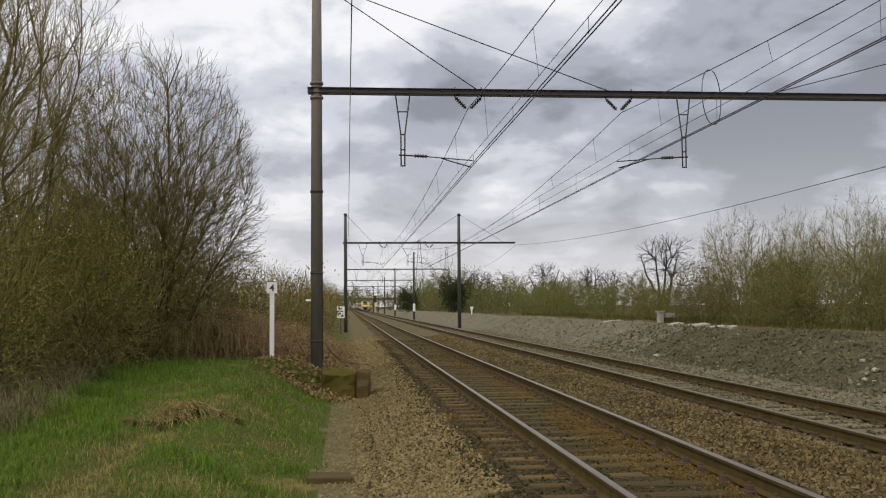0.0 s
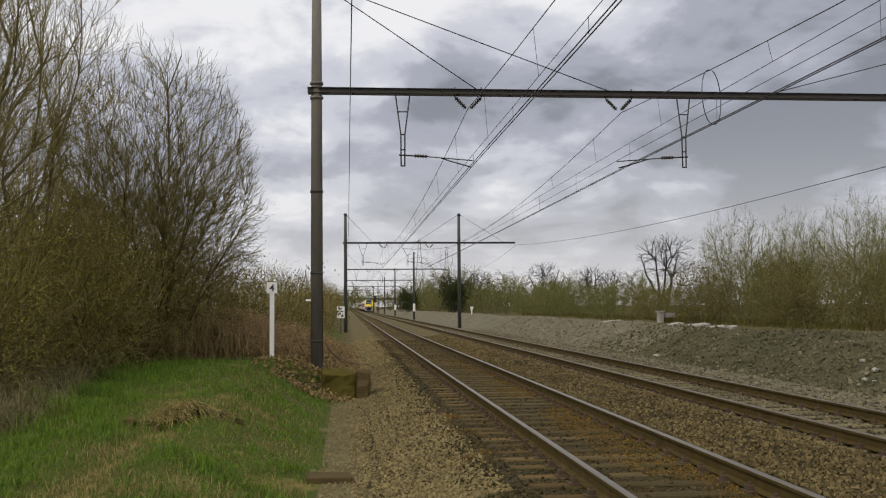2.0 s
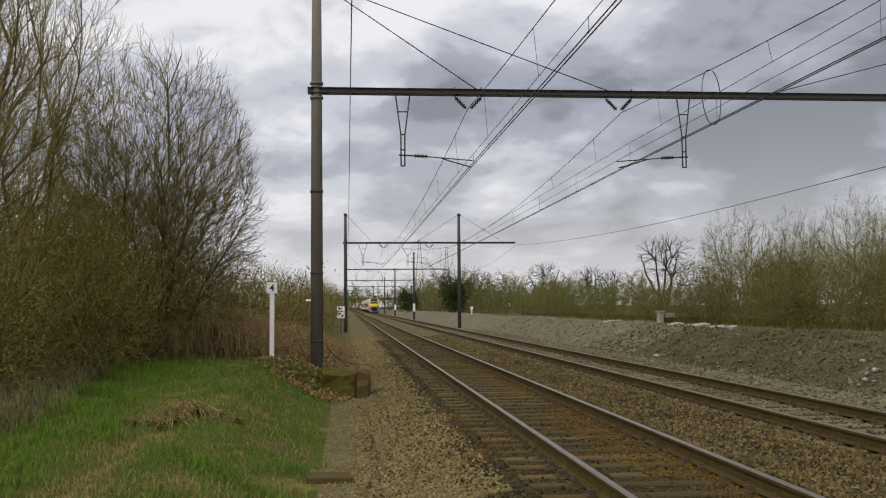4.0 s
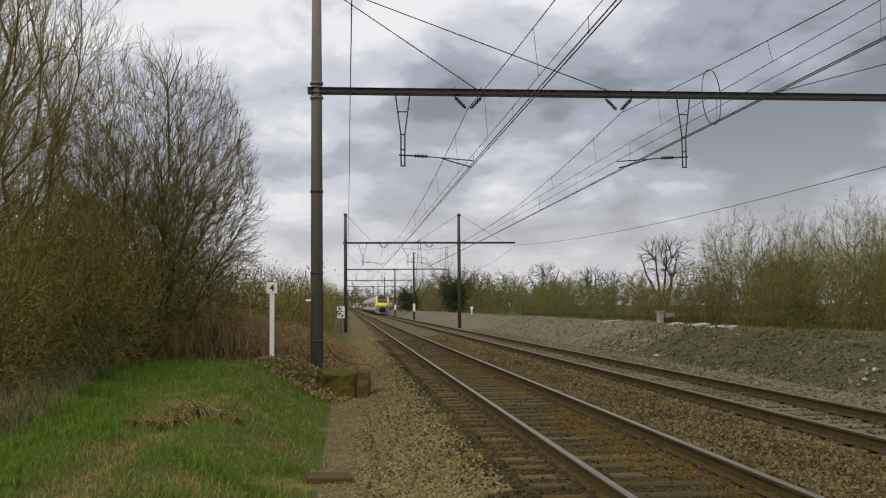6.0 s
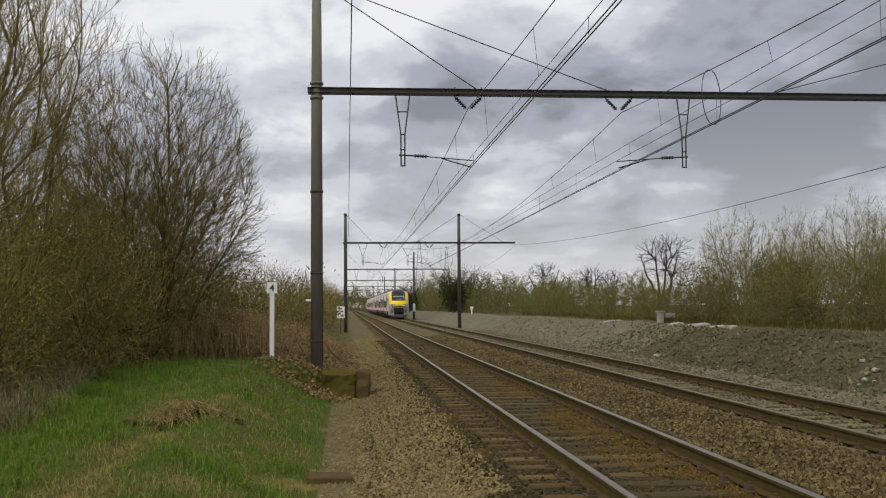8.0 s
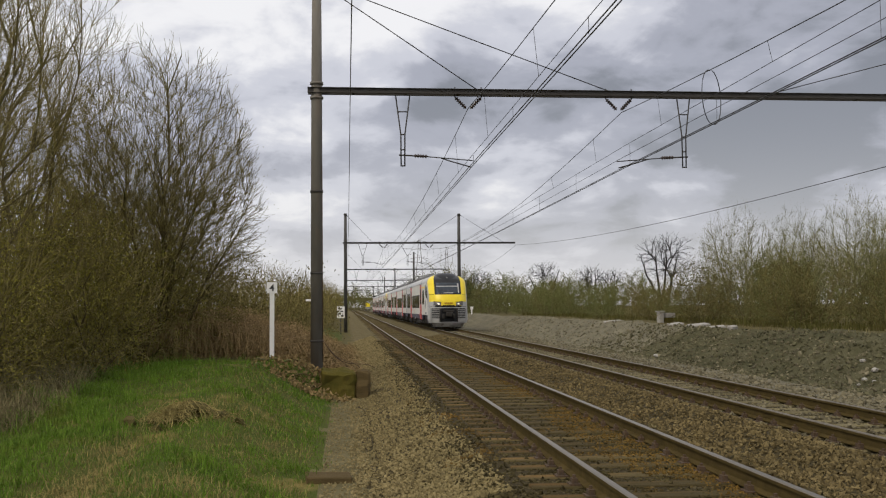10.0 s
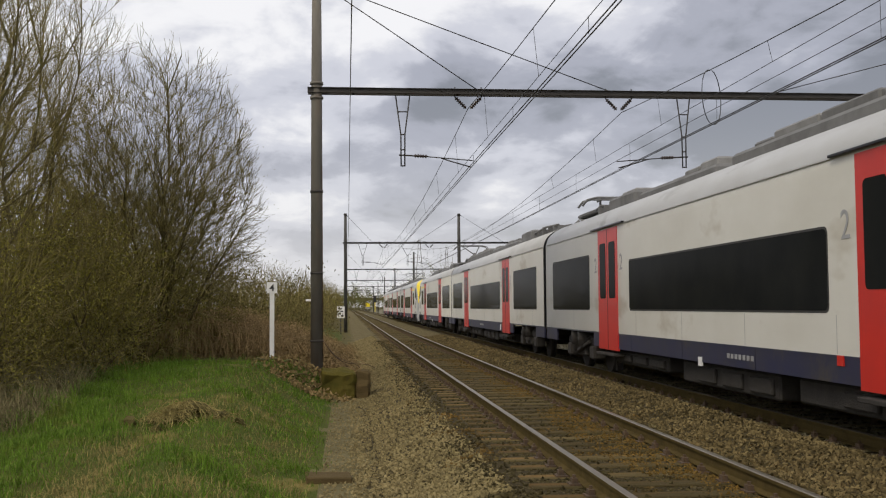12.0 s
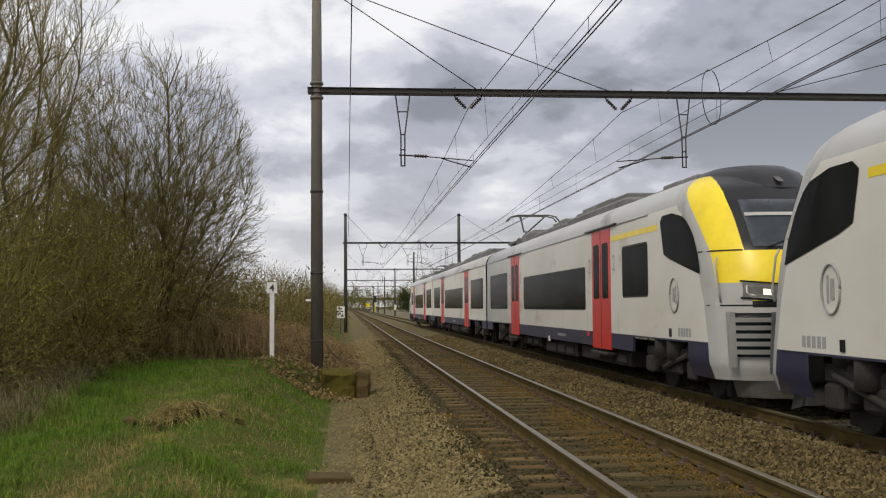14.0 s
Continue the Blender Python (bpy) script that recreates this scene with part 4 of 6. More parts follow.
def middle_car():
    """Datum at its middle; the pantograph stands at its -y end."""
    car = thing("middle_car", pose(0, 0, 0), "white electric train middle car with red doors and roof pantograph", "train car", "coupled train cars")
    h = MID_LEN / 2 - 0.12
    part("body", mid_shell(-h, h), [M["car_white"], M["car_grey"], M["car_yellow"], M["car_black"], M["car_blue"], M["roof_grey"]], car)
    for s in (-1, 1):
        more = 0.0 if s > 0 else 0.22
        side_window(car, min(s * (7.65 + more), s * (11.9 + more)), max(s * (7.65 + more), s * (11.9 + more)), 1.46, 2.74)
        door(car, s * (5.95 + more))
        bogie(car, s * 9.55)
        # folded bellows between the cars
        bm = bmesh.new()
        for k in range(7):
            y = s * (h + 0.04 + 0.045 * k)
            add_box(bm, -1.18, 1.18, min(y, y + s * 0.03), max(y, y + s * 0.03), 0.75, 3.55, 0.01)
        part("gangway_bellows", bm, M["rubber"], car)
        number_bars(car, 0, 0.78, 8, 0.10, 0.07, M["grey_mark"], s, -1.2)
    side_window(car, -4.55, 4.55, 1.46, 2.48)
    side_skirt(car, -7.4, 7.4)
    body_joints(car, -h + 0.03, h - 0.03)
    for s in (-1, 1):
        tag(car, s * HALF, 4.6, M["white_paint"])
        side_skirt(car, min(s * 11.7, s * h), max(s * 11.7, s * h))
    underframe(car, [(-6.4, -2.0, 0.30), (-1.2, 2.6, 0.26), (3.2, 6.6, 0.32)])
    roof_pipes(car, -11.4, -10.4, 21)
    roof_unit(car, -9.8, -1.6, 4.10, 1.0, "roof_unit", 11)
    roof_unit(car, -0.9, 5.4, 4.02, 1.0, "roof_unit", 12)
    roof_unit(car, 6.1, 8.1, 4.20, 0.95, "roof_unit", 15)
    roof_pipes(car, 8.5, 12.3, 6)
    return car


UNIT = 79.8
GAP1, GAP2 = 25.55, 52.09
first = end_car()
middle = middle_car()
CARS = []
for u in (0, 1):
    CARS.append((first if u == 0 else copy_thing(first, pose(FAR, 500, 0)), UNIT * u, 0))
    CARS.append((middle if u == 0 else copy_thing(middle, pose(FAR, 600, 0)), UNIT * u + (GAP1 + GAP2) / 2, 180 if u == 0 else 0))
    CARS.append((copy_thing(first, pose(FAR, 700, 0)), UNIT * u + GAP1 + GAP2 - 0.18, 180))
for (car_, _, _), raised in zip(CARS, (False, None, True, True, None, False)):
    if raised is not None:
        pantograph(car_, 23.2, raised)


# ---- lineside things ----
def hectometre_post():
    x, y = -1.80, 25.0
    z = float(ground_height(x, y))
    t = thing("marker_post", pose(x, y, z), "white hectometre post with a square plate lettered 4, standing in grass", "marker post")
    part("post", box(-0.055, 0.055, -0.03, 0.03, -0.2, 1.66, 0.008), M["white_paint"], t)
    part("plate", box(-0.125, 0.125, -0.045, -0.031, 1.62, 1.88, 0.004), M["white_paint"], t)
    cu = bpy.data.curves.new("numeral", "FONT")
    cu.body, cu.size, cu.extrude, cu.align_x, cu.offset = "4", 0.22, 0.002, "CENTER", 0.006
    o = new("numeral", cu)
    o.data.materials.append(M["black_paint"])
    o.parent = t
    o.matrix_basis = pose(0.0, -0.047, 1.675, 90, 0, 0)


def mast_footing():
    t = thing("concrete_footing", pose(0, 0, 0), "low moss-covered concrete block set in the ballast at the mast foot", "concrete block")
    bm = box(-0.62, 0.17, 23.7, 24.8, -0.75, 0.10, 0.05)
    bmesh.ops.subdivide_edges(bm, edges=bm.edges[:], cuts=5, use_grid_fill=True)
    for v in bm.verts:
        v.co += 0.085 * Vector(noise.noise_vector(v.co * 3.5)) + 0.03 * Vector(noise.noise_vector(v.co * 11))
    part("block", bm, M["mossy"], t)
    bm = box(0.2, 0.5, 23.75, 24.6, -0.75, 0.10, 0.05)
    bmesh.ops.subdivide_edges(bm, edges=bm.edges[:], cuts=4, use_grid_fill=True)
    for v in bm.verts:
        v.co += 0.07 * Vector(noise.noise_vector(v.co * 4.0))
    part("end_block", bm, M["old_board"], t, "dark weathered end block")


def old_board():
    t = thing("cable_cover", pose(-0.22, 12.6, -0.50, 0, 2, 4), "brown rusty cable duct cover lying on the gravel path", "duct cover")
    bm = box(-0.28, 0.26, -0.22, 0.22, -0.06, 0.055, 0.012)
    part("lid", bm, M["old_board"], t)


hectometre_post()
mast_footing()
old_board()


# ---- vegetation ----
M["clod"] = earth("bank_clod", (0.142, 0.130, 0.120), 0.97, second=(0.056, 0.054, 0.044), scale=1.1, amount=0.5, island=0.45)
M["pale_lump"] = material("pale_lump", (0.42, 0.41, 0.38), 0.95, second=(0.22, 0.2, 0.17), scale=9, amount=0.5, bump=0.5, bump_scale=20)
M["rank"] = earth("rank_weeds", (0.085, 0.09, 0.036), 0.95, second=(0.095, 0.078, 0.044), scale=0.5, amount=0.5, island=0.3)
M["bark"] = earth("bark", (0.125, 0.102, 0.076), 0.95, second=(0.075, 0.062, 0.047), scale=3, amount=0.5, bump=0.5, bump_scale=30, spots=(0.085, 0.09, 0.035), spot_scale=1.2, spot_at=0.52)
M["twig"] = earth("twig", (0.195, 0.158, 0.110), 0.95, second=(0.160, 0.138, 0.072), scale=0.8, amount=0.5, island=0.3)
M["pale_bark"] = earth("pale_bark", (0.16, 0.148, 0.118), 0.95, second=(0.12, 0.105, 0.08), scale=2, amount=0.5)
M["pale_twig"] = earth("pale_twig", (0.185, 0.172, 0.125), 0.95, second=(0.135, 0.128, 0.080), scale=0.7, amount=0.5, island=0.25)
M["dark_bark"] = material("dark_bark", (0.028, 0.025, 0.022), 0.95, second=(0.024, 0.021, 0.018), scale=2)
M["bud"] = earth("olive_buds", (0.235, 0.225, 0.056), 0.9, second=(0.190, 0.156, 0.064), scale=0.55, amount=0.5, island=0.15)
M["spring_leaf"] = earth("spring_leaves", (0.126, 0.150, 0.066), 0.9, second=(0.112, 0.112, 0.060), scale=0.35, amount=0.5, per_object=0.24)
M["willow_bud"] = earth("willow_buds", (0.255, 0.250, 0.175), 0.9, second=(0.205, 0.195, 0.120), scale=0.35, amount=0.5, per_object=0.24)
M["brown_bud"] = earth("brown_buds", (0.126, 0.102, 0.066), 0.9, second=(0.112, 0.106, 0.054), scale=0.35, amount=0.5, per_object=0.24)
M["ivy"] = earth("dark_evergreen", (0.028, 0.042, 0.018), 0.7, second=(0.045, 0.055, 0.022), scale=0.8, island=0.4)
M["cane"] = earth("bramble_cane", (0.330, 0.235, 0.185), 0.9, second=(0.205, 0.142, 0.108), scale=0.9, amount=0.5, island=0.35)
M["dead_leaf"] = earth("dead_leaves", (0.260, 0.185, 0.135), 0.95, second=(0.155, 0.112, 0.082), scale=1.0, amount=0.5, island=0.45)
M["grass_green"] = earth("grass_blades", (0.118, 0.205, 0.034), 0.75, second=(0.085, 0.135, 0.030), scale=1.3, amount=0.5, island=0.4, spots=(0.129, 0.146, 0.045), spot_scale=0.8, spot_at=0.58)
M["grass_dry"] = earth("dry_grass", (0.300, 0.245, 0.150), 0.9, second=(0.175, 0.140, 0.085), scale=2.0, amount=0.5, island=0.35)
M["reed"] = earth("dead_reed", (0.215, 0.185, 0.150), 0.9, second=(0.105, 0.088, 0.068), scale=2.0, amount=0.5, island=0.35)
M["rust_stone"] = earth("rust_stained_stone", (0.165, 0.098, 0.036), 0.92, second=(0.10, 0.068, 0.034), scale=1.2, amount=0.5, island=0.4)


def bars(p0, p1, r0, r1, sides=3):
    """Vertices and faces of many thin tapered bars at once."""
    p0, p1, r0, r1 = np.asarray(p0), np.asarray(p1), np.asarray(r0), np.asarray(r1)
    d = p1 - p0
    d = d / np.maximum(np.linalg.norm(d, axis=1, keepdims=True), 1e-6)
    ref = np.where(np.abs(d[:, 2:3]) < 0.9, np.array([[0, 0, 1.0]]), np.array([[1.0, 0, 0]]))
    a = np.cross(d, ref)
    a /= np.linalg.norm(a, axis=1, keepdims=True)
    c = np.cross(d, a)
    n = len(p0)
    v = np.empty((n, 2 * sides, 3))
    for k in range(sides):
        w = math.cos(k * math.tau / sides) * a + math.sin(k * math.tau / sides) * c
        v[:, k] = p0 + w * r0[:, None]
        v[:, sides + k] = p1 + w * r1[:, None]
    base = (np.arange(n) * 2 * sides)[:, None]
    f = np.concatenate([base + np.array([[k, (k + 1) % sides, sides + (k + 1) % sides, sides + k]]) for k in range(sides)])
    return v.reshape(-1, 3), f


def flakes(rng, centres, size, up=0.3):
    """One small, freely turned leaf of four corners at each centre."""
    n = len(centres)
    a = rng.normal(size=(n, 3))
    a /= np.linalg.norm(a, axis=1, keepdims=True)
    b = rng.normal(size=(n, 3))
    b[:, 2] += up
    b -= a * (a * b).sum(1, keepdims=True)
    b /= np.maximum(np.linalg.norm(b, axis=1, keepdims=True), 1e-6)
    s = size * rng.uniform(0.6, 1.4, (n, 1))
    v = np.stack([centres - a * s, centres + b * s * 0.55, centres + a * s, centres - b * s * 0.55], 1)
    f = (np.arange(n) * 4)[:, None] + np.arange(4)[None]
    return v.reshape(-1, 3), f


def crown_bars(seed, rx, rz, cz, counts=(14, 90, 450, 1400), twigs=0, polar=(4.0, 75.0), trunk_r=0.06, fine=0.0045, base=0.35, foot_wide=1.6, lumps=0.12, rise=0.55, twig_long=0.34, bare=0.0, hollow=0.0, heart=0.3):
    """Bars of a many-limbed crown. Limbs fan out from the foot to an uneven dome; boughs, branches and sprays then
    reach for places spread evenly through the crown, each from the nearest older wood."""
    rng = np.random.default_rng(seed)
    ph = rng.uniform(0, math.tau, 4)
    core = np.array([0.0, 0.0, cz * heart])

    def unit(v):
        return v / np.maximum(np.linalg.norm(v, axis=-1, keepdims=True), 1e-6)

    def outline(d):
        """Distance from the dome's centre to its skin along d."""
        low = np.where(d[:, 2] < 0, cz * foot_wide, rz)
        far = ((np.hypot(d[:, 0], d[:, 1]) / rx) ** 2.5 + np.abs(d[:, 2] / low) ** 2.5) ** -0.4
        az, el = np.arctan2(d[:, 1], d[:, 0]), d[:, 2]
        return far * (1 + lumps * (np.sin(3 * az + ph[0]) * 0.4 + np.sin(5 * az + 4 * el + ph[1]) * 0.5 + np.sin(9 * az - 7 * el + ph[2]) * 0.4))

    def places(n):
        got = np.zeros((0, 3))
        while len(got) < n:
            d = unit(rng.normal(size=(n * 2, 3)))
            p = d * (outline(d) * (hollow + (1 - hollow) * rng.random(n * 2)) ** (1 / 2.6))[:, None] + np.array([0, 0, cz])
            p = p[p[:, 2] > max(0.08, bare)]
            got = np.concatenate([got, p])
        return got[:n]

    def curve(p, c, q, k):
        u = np.linspace(0, 1, k + 1)[None, :, None]
        pts = (1 - u) ** 2 * p[:, None] + 2 * u * (1 - u) * c[:, None] + u * u * q[:, None]
        pts[:, 1:-1] += rng.normal(scale=0.018, size=pts[:, 1:-1].shape) * np.linalg.norm(q - p, axis=1)[:, None, None]
        return pts

    n = counts[0]
    az = np.arange(n) * 2.39996 + rng.normal(scale=0.25, size=n)
    pol = np.radians(polar[0] + (polar[1] - polar[0]) * ((np.arange(n) + rng.random(n)) / n) ** 0.8)
    aim = np.stack([np.sin(pol) * np.cos(az), np.sin(pol) * np.sin(az), np.cos(pol)], 1)
    foot = np.stack([np.cos(az), np.sin(az), np.zeros(n)], 1) * base * rng.uniform(0.2, 1.0, (n, 1))
    foot[:, 2] = -0.05
    tip = aim * (rx + (rz + cz - rx) * np.cos(pol) ** 2)[:, None]
    ray = unit(tip - np.array([0, 0, cz]))
    tip = np.array([0, 0, cz]) + ray * (outline(ray) * rng.uniform(0.72, 0.92, n))[:, None]
    tip[:, 2] = np.maximum(tip[:, 2], 0.3)
    ln = np.linalg.norm(tip - foot, axis=1)
    bend = foot + ((1 - rise) * aim + rise * np.array([0, 0, 1.0])) * (0.5 * ln)[:, None]
    pts = curve(foot, bend, tip, 8)
    out_, nodes, tangents, widths = [], [], [], []
    rad = trunk_r * rng.uniform(0.7, 1.15, n)
    for level in range(len(counts)):
        k = pts.shape[1] - 1
        rr = np.maximum(rad[:, None] * np.linspace(1.0, 0.25, k + 1)[None], fine)
        out_.append((pts[:, :-1].reshape(-1, 3), pts[:, 1:].reshape(-1, 3), rr[:, :-1].reshape(-1), rr[:, 1:].reshape(-1)))
        skip = 1 if level else 2
        nodes.append(pts[:, skip:].reshape(-1, 3))
        tangents.append(unit(pts[:, skip:] - pts[:, skip - 1:-1]).reshape(-1, 3))
        widths.append(rr[:, skip:].reshape(-1))
        N, T, W = np.concatenate(nodes), np.concatenate(tangents), np.concatenate(widths)
        if level + 1 == len(counts):
            break
        goal = places(counts[level + 1])
        near = np.empty(len(goal), int)
        for a in range(0, len(goal), 250):
            g = goal[a:a + 250]
            way = g[:, None] - N[None]
            gap = np.linalg.norm(way, axis=2)
            way /= np.maximum(gap, 1e-6)[:, :, None]
            outward = (way * unit(g - core)[:, None]).sum(2)
            onward = (way * T[None]).sum(2)
            near[a:a + 250] = (gap * (2.3 - outward - 0.8 * onward)).argmin(1)
        p = N[near]
        ln = np.linalg.norm(goal - p, axis=1)
        pts = curve(p, p + T[near] * (0.45 * ln)[:, None], goal, (4, 3, 2)[min(level, 2)])
        rad = np.maximum(W[near] * 0.7, fine)
    if twigs:
        k = rng.integers(len(N) // 4, len(N), twigs)
        d = unit(T[k] + 0.65 * unit(rng.normal(size=(twigs, 3))) + 0.7 * unit(N[k] - core))
        q = N[k] + d * (twig_long * rng.uniform(0.4, 1.2, twigs))[:, None]
        ray = q - np.array([0, 0, cz])
        ok = np.linalg.norm(ray, axis=1) < 1.06 * outline(unit(ray))
        out_.append((N[k][ok], q[ok], np.full(ok.sum(), fine), np.full(ok.sum(), fine * 0.7)))
    return tuple(np.concatenate([o[q] for o in out_]) for q in range(4))


def plant(name, bars_, bark, twig, leaf, leaves, leaf_size, seed, label, category, group, low=0.0, scatter=0.12, thick=0.014, leaf_top=99.0):
    """Turn grown bars into a thing: trunk and limbs, fine twigs, and leaves set along the twigs."""
    rng = np.random.default_rng(seed)
    t = thing(name, pose(0, 0, 0), label, category, group)
    P0, P1, R0, R1 = bars_
    big = R0 > thick
    v, f = bars(P0[big], P1[big], R0[big], R1[big], 5)
    if category == "shrub":
        tagged(part("stem_mass", mesh_from("stem_mass", v.tolist(), f.tolist(), [bark], None, True), None, t), kind="stuff")
    else:
        part("trunk", mesh_from("trunk", v.tolist(), f.tolist(), [bark], None, True), None, t)
    v, f = bars(P0[~big], P1[~big], R0[~big], R1[~big], 3)
    tagged(part("twig_mass", mesh_from("twig_mass", v.tolist(), f.tolist(), [twig]), None, t), kind="stuff")
    if leaves:
        pick = np.flatnonzero(~big & (P1[:, 2] > low) & (P1[:, 2] < leaf_top * rng.uniform(0.5, 1.0, len(P1))))
        k = rng.choice(pick, leaves)
        c = P0[k] + (P1[k] - P0[k]) * rng.random((leaves, 1)) + rng.normal(scale=scatter, size=(leaves, 3))
        c[:, 2] = np.maximum(c[:, 2], 0.05)
        v, f = flakes(rng, c, leaf_size)
        tagged(part("crown", mesh_from("crown", v.tolist(), f.tolist(), [leaf]), None, t), kind="stuff")
    return t


def stand(t, x, y, turn=0.0, scale=1.0, tall=1.0):
    t.matrix_world = pose(x, y, float(ground_height(x, y)) - 0.06, 0, 0, turn)
    t.scale = (scale, scale, scale * tall)
    return t


def again(t, x, y, turn, scale=1.0, tall=1.0):
    c = copy_thing(t, pose(x, y, 0))
    return stand(c, x, y, turn, scale, tall)


def left_hedge():
    group = "bare trees beside the verge"
    # broad rounded tree
    t = plant("bare_tree", crown_bars(11, 2.64, 4.1, 4.0, (22, 220, 1400, 5600), 13000, (3, 80), 0.055, 0.0046, heart=0.40), M["bark"], M["twig"], M["bud"], 15000, 0.015, 3, "broad leafless tree with a rounded twiggy crown in early spring", "tree", group, 0.3, 0.20, leaf_top=6.0)
    stand(t, -4.85, 26.2, 20)
    t2 = plant("bare_tree", crown_bars(23, 3.0, 6.4, 6.2, (8, 80, 480, 1700), 3600, (4, 34), 0.06, 0.0042, lumps=0.22, rise=0.2, twig_long=0.5, hollow=0.1, heart=-0.3), M["bark"], M["twig"], M["bud"], 5000, 0.015, 4, "tall leafless tree with slanting upright limbs", "tree", group, 0.3, 0.25, leaf_top=6.0)
    stand(t2, -8.0, 24.0, 0)
    again(t2, -7.7, 19.4, 140, 0.92)
    again(t2, -10.2, 28.5, 250, 1.05)
    s = plant("shrub", crown_bars(31, 1.9, 2.2, 1.8, (12, 90, 450, 1400), 0, (6, 88), 0.028, 0.005, 0.5, 2.5, 0.2), M["bark"], M["twig"], M["bud"], 10500, 0.022, 5, "dense olive-brown thicket shrub coming into bud", "shrub", group, 0.1, 0.20, 0.012)
    stand(s, -5.75, 22.6, 10, 1.0)
    for x, y, a, k in ((-6.8, 18.6, 80, 0.95), (-5.3, 25.6, 160, 1.0), (-7.2, 21.4, 230, 1.15), (-4.3, 27.2, 300, 0.85), (-7.3, 25.2, 45, 1.2), (-9.0, 17.8, 15, 1.1), (-6.0, 29.5, 60, 1.2), (-10.0, 24.0, 170, 1.3), (-8.5, 31.0, 280, 1.35)):
        again(s, x, y, a, k)
    far = plant("bare_tree", crown_bars(61, 2.6, 2.9, 2.6, (8, 50, 220, 520), 0, (5, 80), 0.06, 0.007, 0.4, 2.5, 0.2), M["bark"], M["twig"], M["bud"], 1700, 0.035, 13, "distant leafless tree in the lineside hedge", "tree", group, 0.05, 0.3, leaf_top=4.5)
    stand(far, -3.6, 54.0, 30, 0.7)
    for x, y, a, k in ((-7.2, 36.0, 20, 0.95), (-10.0, 34.5, 110, 1.1), (-12.5, 30.5, 60, 1.1), (-13.0, 27.0, 190, 1.1), (-8.2, 40.0, 300, 1.0), (-12.4, 38.0, 15, 1.15), (-12.2, 22.5, 222, 1.05), (-4.4, 36.5, 40, 0.62), (-3.2, 41.0, 140, 0.58), (-5.6, 42.0, 75, 0.8), (-3.4, 47.0, 80, 0.60), (-6.0, 48.0, 200, 0.85), (-3.0, 61.0, 240, 0.66), (-3.1, 69.0, 300, 0.72), (-3.0, 80.0, 10, 0.74), (-3.2, 92.0, 70, 0.85), (-3.0, 106.0, 100, 0.85), (-3.2, 125.0, 50, 0.95), (-3.4, 148.0, 150, 1.0), (-3.6, 175.0, 20, 1.1), (-4.0, 210.0, 90, 1.2), (-4.6, 250.0, 10, 1.3), (-5.2, 300.0, 200, 1.5), (-6.0, 360.0, 310, 1.6), (-7.0, 430.0, 130, 1.8)):
        again(far, x, y, a, k)
    low = plant("shrub", crown_bars(63, 1.5, 1.2, 0.8, (6, 30, 110), 0, (20, 88), 0.02, 0.008, 0.6, 2.5, 0.25), M["bark"], M["twig"], M["brown_bud"], 1100, 0.035, 14, "low tangled brown shrub at the foot of the lineside hedge", "shrub", group, 0.02, 0.25, 0.012)
    stand(low, -3.2, 50.0, 0)
    for x, y, a, k in ((-3.3, 34.5, 30, 1.1), (-2.0, 38.0, 210, 1.2), (-3.8, 38.5, 120, 1.5), (-1.7, 43.5, 330, 1.15), (-3.2, 45.0, 15, 1.6), (-1.9, 51.0, 100, 1.2), (-2.6, 58.0, 60, 1.3), (-3.1, 66.0, 120, 1.0), (-2.9, 73.0, 10, 0.95), (-2.8, 88.0, 200, 1.0), (-2.6, 96.0, 300, 1.1), (-2.8, 112.0, 45, 1.2), (-2.8, 130.0, 160, 1.3), (-3.2, 155.0, 250, 1.5), (-3.2, 185.0, 80, 1.7), (-3.4, 225.0, 20, 1.9), (-3.8, 275.0, 140, 2.2), (-4.0, 330.0, 220, 2.4), (-4.6, 395.0, 0, 2.8), (-6.0, 470.0, 90, 3.2)):
        again(low, x, y, a, k)


